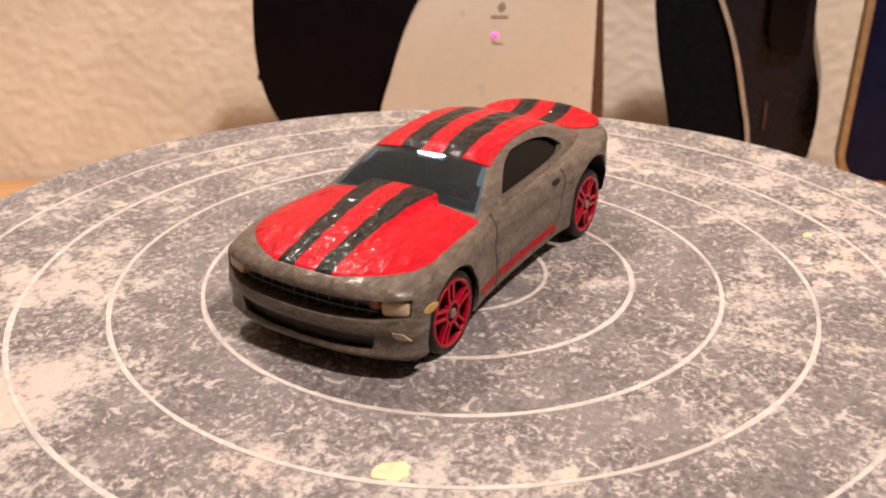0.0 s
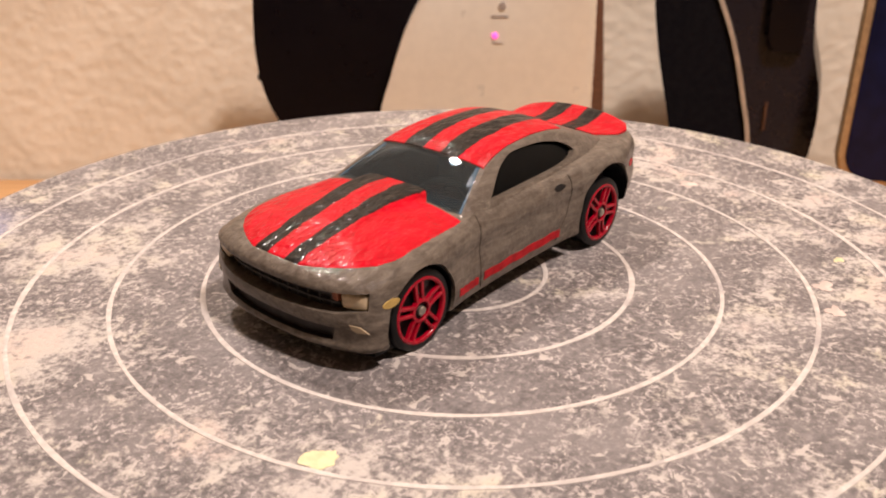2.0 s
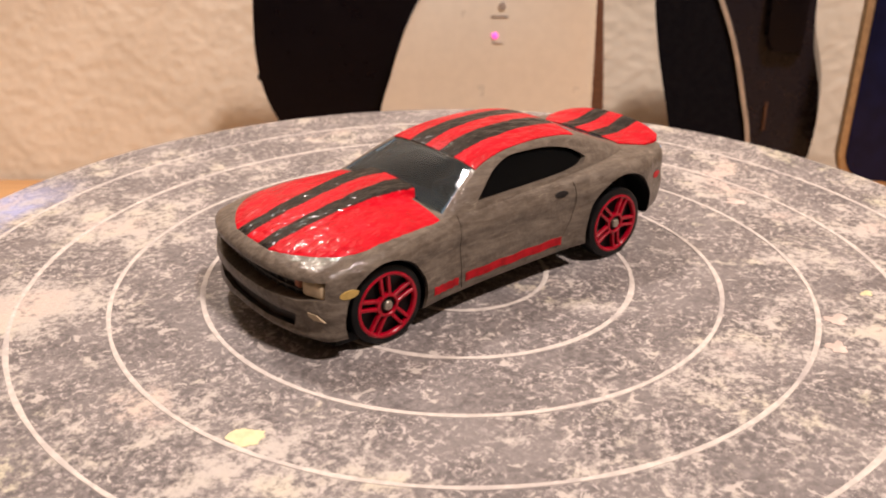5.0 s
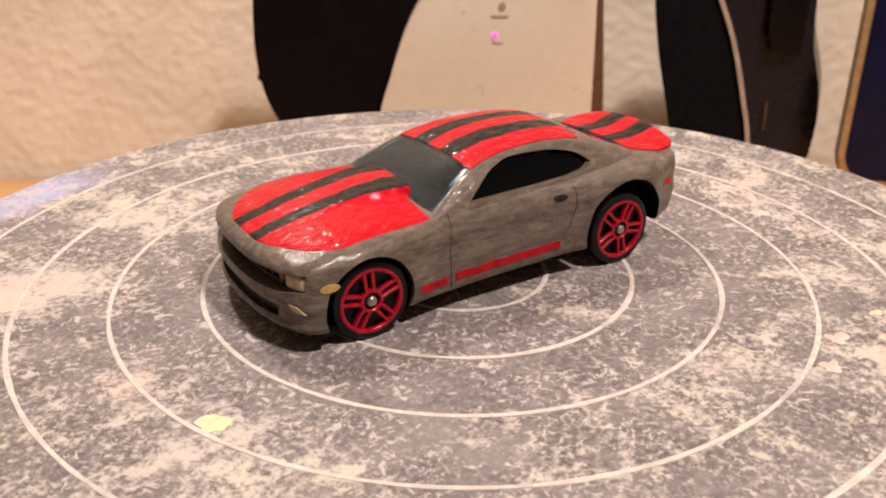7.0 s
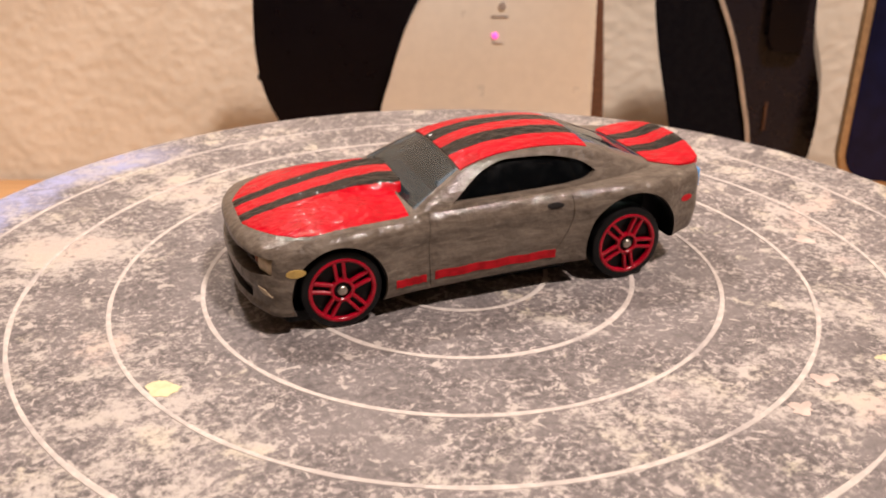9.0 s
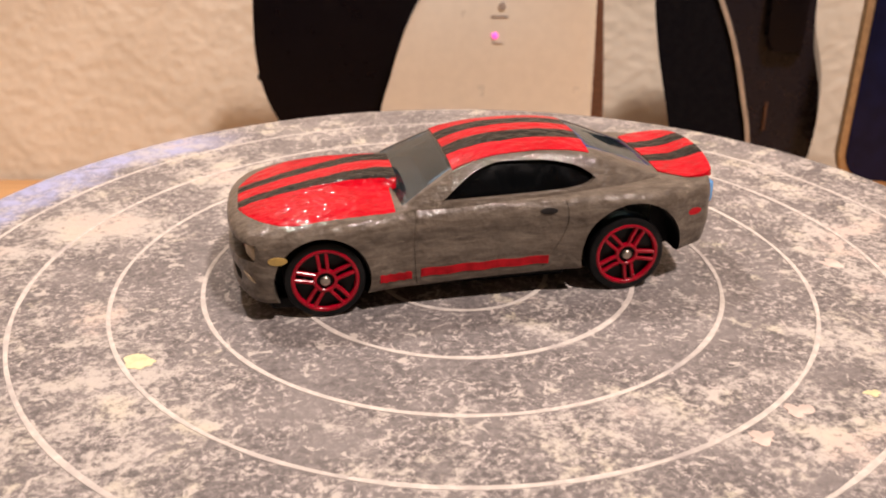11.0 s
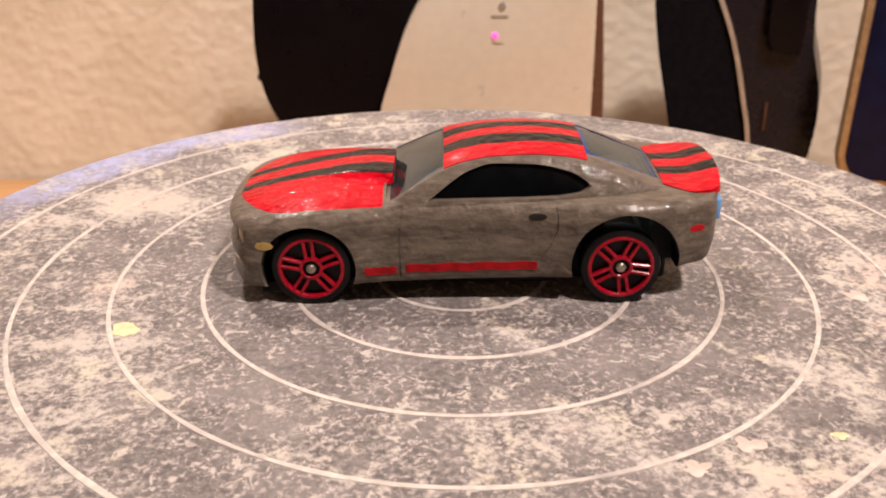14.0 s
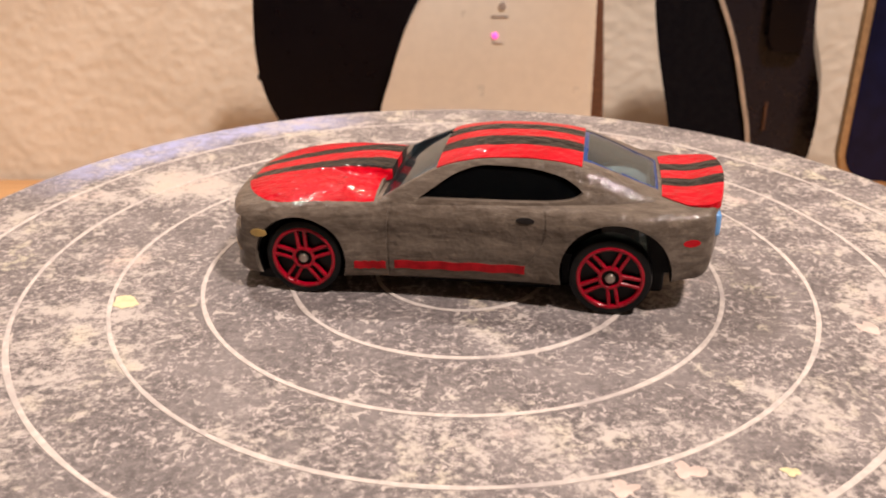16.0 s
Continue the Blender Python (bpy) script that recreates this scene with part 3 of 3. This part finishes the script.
def flank_patch(shape, sign, proud=0.10, nu=14, nv=6):
    """A thin painted patch on the flank; shape(u, v) gives its (x, z)."""
    top, low = [], []
    for i in range(nu + 1):
        rt, rl = [], []
        for j in range(nv + 1):
            x, z = shape(i / nu, j / nv)
            y = side_y(x, z)
            px, py, pz = bent(x, y + proud, z)
            rt.append((px, sign * py, pz))
            px, py, pz = bent(x, y - 0.3, z)
            rl.append((px, sign * py, pz))
        top.append(rt)
        low.append(rl)
    return slab_bm(top, low)


def oval(cx, cz, rx, rz):
    def f(u, v):
        a, b = 2 * u - 1, 2 * v - 1
        return cx + rx * a * math.sqrt(1 - b * b / 2), cz + rz * b * math.sqrt(1 - a * a / 2)
    return f


def strip(x0, x1, lo, hi):
    return lambda u, v: (x0 + (x1 - x0) * u, UNDER(x0 + (x1 - x0) * u) + lo + (hi - lo) * v + 0.08 * math.sin(u * 23))


BULGE_EDGE = curve((8, 5.1), (16, 4.7), (28, 3.9))


def hood_bulge(x, y):
    e = BULGE_EDGE(x)
    return 1.1 * smooth(29, 11, x) * (1 - smooth(e, e + 1.15, abs(y)))


def hood_panel():
    top, low = [], []
    half = curve((7, 12.5), (11, 12.6), (22, 13.2), (27, 13.3), (29.2, 12.7), (31.0, 10.6), (32.2, 7.6), (33.0, 4.4))
    nu, nv = 52, 64
    for i in range(nu + 1):
        rt, rl = [], []
        u = i / nu
        for j in range(nv + 1):
            v = 2 * j / nv - 1
            y0 = v * 12.6
            rear = 11.6 - 1.3 * (1 - smooth(5.4, 6.6, abs(y0)))
            x = rear + (33.0 - rear) * u
            y = v * (half(x) + 0.22 * noise.noise(Vector((x * 0.9, v * 3, 1.7))))
            edge = 0.16 * min(1, 6 * (1 - abs(v)), 8 * u + 0.3, 8 * (1 - u) + 0.3)
            z = top_z(x, y)
            rt.append(bent(x, y, z + edge + hood_bulge(x, y)))
            rl.append(bent(x, y, z - 0.4))
        top.append(rt)
        low.append(rl)
    return slab_bm(top, low)


def deck_panel():
    top, low = [], []
    half = curve((-27.6, 8.0), (-30, 9.6), (-33, 10.6), (-35, 10.6), (-36.4, 9.6))
    for i in range(19):
        rt, rl = [], []
        for j in range(31):
            v = 2 * j / 30 - 1
            x = -27.9 + (TAIL - 0.2 + 27.9) * i / 18
            y = v * half(x)
            lip = 0.4 * smooth(-31, -36.2, x) * (1 - 0.35 * v * v)
            z = top_z(x, y)
            rt.append(bent(x, y, z + 0.15 + lip))
            rl.append(bent(x, y, z - 0.5))
        top.append(rt)
        low.append(rl)
    return slab_bm(top, low)


def cabin_patch(x0, x1, vmax, proud, thick, nu=22, nv=28, pinch=0.0):
    top, low = [], []
    for i in range(nu + 1):
        rt, rl = [], []
        x = x0 + (x1 - x0) * i / nu
        for j in range(nv + 1):
            v = (2 * j / nv - 1) * vmax * (1 - pinch * (i / nu))
            y, z = cabin_top(x, v)
            rt.append(straight(x, y, z + proud))
            rl.append(straight(x, y, z + proud - thick))
        top.append(rt)
        low.append(rl)
    return slab_bm(top, low)


def tint_border(ob, material, x0, y0, x1, y1, rim=0.45):
    """Where a pane nears its opening's edge, light piped there is painted as bluer plastic; the opening runs from x0 to
    x1.
    """
    ob.data.materials.append(material)
    for p in ob.data.polygons:
        x, y = p.center.x / MM, abs(p.center.y / MM)
        t = (x - x0) / (x1 - x0)
        inside = min((x - x0) * (1 if x1 > x0 else -1), (x1 - x) * (1 if x1 > x0 else -1), y0 + (y1 - y0) * t - y)
        p.material_index = int(inside < rim)


def nose_x(y, z):
    return bent(NOSE, y, z)[0] / MM


def wheel(car, x, y, sign, radius, phase):
    """A tyre with its rim of five double spokes; sign: the side that it faces."""
    r = radius
    out = [(1.0, -3.3), (r - 0.5, -3.4), (r - 0.12, -3.2), (r, -2.8), (r, -0.55), (r - 0.12, -0.2), (r - 0.45, 0.0), (4.62, 0.0), (4.45, -0.2), (4.3, -0.9), (1.0, -0.95)]
    bm = lathe_bm([(a * MM, b * sign * MM) for a, b in out], 48, "y")
    tyre = part("wheel", bm, M_TYRE, car, "black hard plastic tyre")
    tyre.location = (x * MM, y * sign * MM, r * MM)
    bm = lathe_bm([(a * MM, b * sign * MM) for a, b in ((4.02, -0.5), (4.04, -0.08), (4.14, 0.06), (4.28, 0.12), (4.45, 0.12), (4.58, 0.05), (4.64, -0.08), (4.64, -0.5))], 64, "y")
    ring = lathe_bm([(a * MM, b * sign * MM) for a, b in ((1.16, -0.5), (1.18, 0.0), (1.28, 0.1), (1.5, 0.1), (1.66, 0.0), (1.7, -0.5))], 32, "y")
    tmp = bpy.data.meshes.new("temp")
    ring.to_mesh(tmp)
    bm.from_mesh(tmp)
    ring.free()
    bpy.data.meshes.remove(tmp)
    for k in range(5):
        for off in (-0.5, 0.5):
            a = radians(phase + 72 * k)
            c, s = math.cos(a), math.sin(a)
            rows = []
            for q, dep in ((1.35, 0.02), (2.6, -0.06), (4.2, 0.0)):
                o = off * (0.92 + 0.07 * q)
                rows.append([bm.verts.new((-(q * c - (o + e) * s) * MM, (dep + d) * sign * MM, (q * s + (o + e) * c) * MM))
                             for e, d in ((-0.25, -0.5), (-0.25, -0.05), (-0.15, 0.05), (0.15, 0.05), (0.25, -0.05), (0.25, -0.5))])
            for p, q in zip(rows, rows[1:]):
                for i in range(6):
                    bm.faces.new((p[i], q[i], q[(i + 1) % 6], p[(i + 1) % 6]))
            bm.faces.new(rows[0])
            bm.faces.new(rows[-1][::-1])
    part("rim", bm, M_RED, tyre, "red five double-spoke rim")
    bm = lathe_bm([(a * MM, b * sign * MM) for a, b in ((0.3, -0.9), (1.18, -0.9), (1.18, -0.32), (1.0, -0.25), (0.3, -0.25))], 24, "y")
    part("hub", bm, M_BLACK, tyre)
    bm = lathe_bm([(a * MM, b * sign * MM) for a, b in ((0.02, -0.6), (0.66, -0.6), (0.66, 0.1), (0.5, 0.24), (0.02, 0.28))], 20, "y")
    part("axle_end", bm, M_STEEL, tyre, "dull steel axle end")


ARCHES = ((21.7, 5.5, 6.45), (-22.1, 6.1, 7.5))


def toy_car():
    car = new("toy_car")
    tagged(car, "grey die-cast muscle car with red hood and black stripes", "toy car")
    mirror = lambda pts: pts + [(a, -b) for a, b in reversed(pts)]
    flat = lambda a, b, c: straight(a, b, c)
    across = lambda a, b, c: straight(a, c, b)
    frontal = lambda a, b, c: straight(c, a, b)
    cutters = [cabin(9.6, -26.5, 1.0, 7.0, 30)]
    glass_f = mirror([(11.1, 12.0), (3.1, 9.0)])
    glass_r = mirror([(-16.8, 7.0), (-27.3, 6.3)])
    cutters.append(prism_bm(glass_f, flat, 14.4, 26))
    cutters.append(prism_bm(glass_r, flat, 14.2, 26))
    lower = curve((-17.2, 16.5), (-15.8, 15.6), (-11.6, 15.1), (-3, 14.9), (5.2, 14.8))
    upper = curve((-17.2, 16.5), (-16, 17.4), (-14, 18.3), (-9, 19.1), (-4, 19.2), (-0.3, 18.3), (2.2, 16.9), (5.2, 14.8))
    win = [(-17.2 + 22.4 * k / 24, lower(-17.2 + 22.4 * k / 24)) for k in range(25)] + [(5.2 - 22.4 * k / 24, upper(5.2 - 22.4 * k / 24)) for k in range(1, 24)]
    cutters.append(prism_bm(win, across, -20, 20))
    for x, z, r in ARCHES:
        for s in (-1, 1):
            b = lathe_bm([(0.01 * MM, s * 9.6 * MM), (r * MM, s * 9.6 * MM), (r * MM, s * 14.2 * MM), ((r + 0.4) * MM, s * 18 * MM), (0.01 * MM, s * 18 * MM)], 56, "y")
            bmesh.ops.translate(b, verts=b.verts[:], vec=(x * MM, 0, z * MM))
            cutters.append(b)
    door_front = [(9.0 + 0.25 * math.sin(k / 3), 3.8 + 10.4 * k / 10) for k in range(11)]
    rear = curve((4.2, -8.6), (4.9, -9.0), (7, -10.2), (9.3, -11.7), (11.5, -12.4), (14.4, -12.2))
    door_rear = [(rear(4.9 + 9.4 * k / 12), 4.9 + 9.4 * k / 12) for k in range(13)]
    for s in (-1, 1):
        cutters.append(ribbon_cut(door_front, 0.36, 0.12, s))
        cutters.append(ribbon_cut(door_rear, 0.36, 0.12, s))
    grille = [(14.3, 11.3), (10.5, 11.15), (5, 11.0), (0, 10.9), (-5, 11.0), (-10.5, 11.15), (-14.3, 11.3), (-14.2, 9.0), (-10.6, 8.35), (-5, 8.15), (0, 8.05), (5, 8.15), (10.6, 8.35), (14.2, 9.0)]
    cutters.append(prism_bm(grille, frontal, 28.9, 37))
    for s in (-1, 1):      # the lower intake is shallow and follows the bumper
        pts = [(s * y, z) for y, z in ((-0.2, 6.2), (5, 6.3), (10.4, 6.35), (9.9, 4.5), (5, 4.35), (-0.2, 4.3))]
        b = bmesh.new()
        va = [b.verts.new(straight(nose_x(y, z) - 0.75, y, z)) for y, z in pts]
        vb = [b.verts.new(straight(38, y, z)) for y, z in pts]
        for i in range(6):
            b.faces.new((va[i], va[(i + 1) % 6], vb[(i + 1) % 6], vb[i]))
        b.faces.new((va[0], va[1], va[4], va[5]))
        b.faces.new((va[1], va[2], va[3], va[4]))
        b.faces.new(vb)
        cutters.append(b)
    me = carve(lower_body(), [cabin(11.6, -30.6)], cutters)
    me.materials.append(M_GREY)
    me.materials.append(M_BLACK)
    me.materials.append(M_INTAKE)
    for f in me.polygons:      # faces inside the wheel wells take the black material
        x, y, z = (c / MM for c in f.center)
        for ax, az, r in ARCHES:
            d = math.hypot(x - ax, z - az)
            inward = ((ax - x) * f.normal.x + (az - z) * f.normal.z) / max(d, 0.01)
            if 9.3 < abs(y) < 13.9 and d < r + 0.12 and (inward > 0.5 or abs(f.normal.y) > 0.8):
                f.material_index = 1
        if x > 28 and abs(y) < 10.45 and 4.25 < z < 6.4 and x < nose_x(y, z) - 0.2:
            f.material_index = 2
    link("body", me, M_GREY, car, "grey brush-painted metal body", 38)
    # a thin black sheet added inside each arch, so that no grey shows
    for x, z, r in ARCHES:
        for s in (-1, 1):
            out = 14.6 if x > 0 else 13.5
            b = lathe_bm([((r - 0.03) * MM, s * 9.7 * MM), ((r + 0.02) * MM, s * out * MM), ((r - 0.18) * MM, s * out * MM), ((r - 0.23) * MM, s * 9.7 * MM)], 56, "y")
            bmesh.ops.translate(b, verts=b.verts[:], vec=(x * MM, 0, z * MM))
            bmesh.ops.delete(b, geom=[v for v in b.verts if v.co.z < 6.2 * MM], context="VERTS")
            part("arch_black_sheet", b, M_BLACK, car)
    # the dark of the cabin is put into these near-black panes
    for s in (-1, 1):
        top, low = [], []
        for i in range(31):
            x = -17.0 + 22.0 * i / 30
            rt, rl = [], []
            for j in range(9):
                z = lower(x) - 0.3 + (upper(x) - lower(x) + 0.6) * j / 8
                ye, ze = cabin_top(x, 1)
                f = min(1, max(0, (z - SILL) / (ze - SILL)))
                y = CABIN(x) + (ye - CABIN(x)) * f + 0.35 * math.sin(math.pi * f) - 0.75
                rt.append(straight(x, s * y, z))
                rl.append(straight(x, s * (y - 0.3), z))
            top.append(rt)
            low.append(rl)
        part("side_window", slab_bm(top, low), M_DARKGLASS, car, "near-black side window pane", 60)

    part("hood", hood_panel(), M_HOOD, car, "glossy red hood with black stripes", 60)
    part("roof", cabin_patch(3.05, -16.75, 0.97, 0.14, 0.4), M_ROOF, car, "glossy red roof with black stripes", 60)
    part("spoiler", deck_panel(), M_DECK, car, "red rear deck and spoiler with black stripes", 60)
    glass = part("windscreen", cabin_patch(11.1, 2.7, 1.0, -0.10, 0.4, 14, 26), M_GLASS, car, "blue-tinted clear windscreen", 60)
    tint_border(glass, M_GLASS_SIDE, 13.0, 12.3, 2.0, 8.7, 0.5)
    glass = part("rear_window", cabin_patch(-16.4, -27.9, 0.93, -0.08, 0.4, 24, 30), M_GLASS_REAR, car, "blue-tinted clear rear window", 60)
    tint_border(glass, M_GLASS_EDGE, -16.9, 7.0, -27.3, 6.3, 0.55)

    pan = box_bm(-29 * MM, 30.5 * MM, -9.2 * MM, 9.2 * MM, 1.5 * MM, 5.5 * MM, 0.6 * MM)
    # a wider box added between the axles, to deepen the shade under the sills
    wide = box_bm(-13.5 * MM, 14.0 * MM, -10.6 * MM, 10.6 * MM, 1.6 * MM, 5.0 * MM, 0.4 * MM)
    tmp = bpy.data.meshes.new("temp")
    wide.to_mesh(tmp)
    pan.from_mesh(tmp)
    wide.free()
    bpy.data.meshes.remove(tmp)
    part("chassis", pan, M_BLACK, car, "black plastic underside")
    part("front_lip", prism_bm([(28.6, -13.2), (31.0, -7), (31.8, 0), (31.0, 7), (28.6, 13.2), (25, 13.4), (25, -13.4)], flat, 1.4, 3.0, 0.2), M_BLACK, car)
    bow = lambda x, half: [(x - 2.6 * (abs(half * k / 8) / 14) ** 2.6, half * k / 8) for k in range(-8, 9)]
    back = lambda x, half: [(x, half), (x, -half)]
    part("grille", prism_bm(bow(32.0, 10.2) + back(28.4, 10.2), flat, 7.9, 11.4), M_TRIM, car, "dark recessed grille")
    for k in range(11):
        y = -9 + 1.8 * k
        x = 32.0 - 2.6 * (abs(y) / 14) ** 2.6
        part("grille_bar", box_bm((x - 0.2) * MM, (x + 0.35) * MM, (y - 0.16) * MM, (y + 0.16) * MM, 8.2 * MM, 11.0 * MM, 0.1 * MM, 1), M_GRILLE, car)
    for z in (9.1, 10.1):
        part("grille_crossbar", prism_bm(bow(32.5, 10.2) + bow(31.8, 10.2)[::-1], flat, z - 0.13, z + 0.13), M_GRILLE, car)
    for s in (-1, 1):
        b = box_bm(-1.4 * MM, 0.45 * MM, -1.85 * MM, 1.85 * MM, 8.65 * MM, 11.0 * MM, 0.75 * MM, 4)
        bmesh.ops.rotate(b, verts=b.verts[:], cent=(0, 0, 0), matrix=Matrix.Rotation(s * radians(20), 3, "Z"))
        bmesh.ops.translate(b, verts=b.verts[:], vec=(30.75 * MM, s * 12.3 * MM, 0))
        part("headlight", b, M_LENS, car, "cream painted headlight")
        b = box_bm(-1.0 * MM, 0.3 * MM, -0.55 * MM, 0.55 * MM, 9.4 * MM, 11.0 * MM, 0.3 * MM)
        bmesh.ops.translate(b, verts=b.verts[:], vec=(31.45 * MM, s * 9.75 * MM, 0))
        part("lamp_surround", b, M_ORANGE, car)
        fog = [(12.5, 7.2), (13.7, 7.0), (14.3, 6.0), (13.0, 6.1), (12.6, 6.6)]
        b = bmesh.new()
        va = [b.verts.new(straight(nose_x(y, z) - 0.3, s * y, z)) for y, z in fog]
        vb = [b.verts.new(straight(nose_x(y, z) + 0.14, s * y, z)) for y, z in fog]
        for i in range(5):
            b.faces.new((va[i], va[(i + 1) % 5], vb[(i + 1) % 5], vb[i]))
        b.faces.new(va[::-1])
        b.faces.new(vb)
        part("fog_light", b, M_LENS, car, "small cream fog light")
        part("side_marker", flank_patch(oval(31.6, 9.3, 1.25, 0.6), s), M_YELLOW, car, "yellow front side marker")
        part("rear_marker", flank_patch(oval(-33.6, 11.0, 1.25, 0.5), s), M_RED_STRIP, car, "red rear side marker")
        # the handle's dark recess is painted as an oval patch, not cut in
        part("door_handle", flank_patch(oval(-9.7, 13.1, 1.25, 0.42), s, 0.15), M_TRIM, car, "door handle, its dark recess painted as a patch")
        part("door", flank_patch(lambda u, v: (8.72 + (rear(6.9 + 7.3 * v) + 0.28 - 8.72) * u, 6.9 + 7.3 * v), s, 0.03, 24, 12), M_GREY, car, "grey brush-painted door")
        part("sill_stripe", flank_patch(strip(8.3, -9.9, 1.75, 3.0), s, 0.08, 40), M_RED_STRIP, car, "dull red sill stripe")
        part("sill_stripe", flank_patch(strip(14.6, 9.6, 1.65, 2.8), s, 0.08, 14), M_RED_STRIP, car, "dull red sill stripe")
        part("taillight", box_bm((TAIL + 0.75) * MM, (TAIL + 2.8) * MM, (s * 8.2 - 2.6) * MM, (s * 8.2 + 2.6) * MM, 11.2 * MM, 14.6 * MM, 0.6 * MM), M_BLUE, car, "clear blue plastic taillight")
        seat = box_bm(-8.5 * MM, -3.0 * MM, (s * 5.2 - 3.2) * MM, (s * 5.2 + 3.2) * MM, 7.2 * MM, 10.2 * MM, 0.9 * MM)
        b2 = box_bm(-9.4 * MM, -7.6 * MM, (s * 5.2 - 3.0) * MM, (s * 5.2 + 3.0) * MM, 9 * MM, 16.6 * MM, 0.8 * MM)
        tmp = bpy.data.meshes.new("temp")
        b2.to_mesh(tmp)
        seat.from_mesh(tmp)
        b2.free()
        bpy.data.meshes.remove(tmp)
        part("seat", seat, M_INSIDE, car, "black moulded seat")
        wheel(car, 21.4, 14.5, s, 5.55, 95)
        wheel(car, -21.5, 14.2, s, 5.6, -80)
    part("cabin_tub", box_bm(-25.5 * MM, 8.8 * MM, -11 * MM, 11 * MM, 6.8 * MM, 7.4 * MM), M_BLACK, car)
    part("rear_bench", box_bm(-20 * MM, -14 * MM, -8.5 * MM, 8.5 * MM, 7.2 * MM, 13.2 * MM, 1.2 * MM), M_INSIDE, car)
    part("dashboard", box_bm(5.0 * MM, 9.2 * MM, -10.4 * MM, 10.4 * MM, 8 * MM, 14.0 * MM, 1.0 * MM), M_INSIDE, car)
    b = lathe_bm([((2.0 + 0.28 * math.cos(a)) * MM, 0.28 * math.sin(a) * MM) for a in [k * math.pi / 4 for k in range(8)]], 28)
    sw = part("steering_wheel", b, M_INSIDE, car)
    sw.matrix_basis = pose(3.6 * MM, 5.2 * MM, 13.4 * MM, 0, -60, 0)
    return car


CAR = toy_car()


def motions():
    disc_rows, car_rows = [], []
    for t, turn in TURN:
        disc_rows.append((t, pose(0, 0, 0, 0, 0, turn)))
        a = radians(HEADING + turn)
        x = math.cos(a) * CAR_OFF[0] - math.sin(a) * CAR_OFF[1]
        y = math.sin(a) * CAR_OFF[0] + math.cos(a) * CAR_OFF[1]
        car_rows.append((t, pose(x, y, 0.0, 0, 0, HEADING + turn)))
    walk(TABLE, disc_rows)
    walk(CAR, car_rows)


motions()
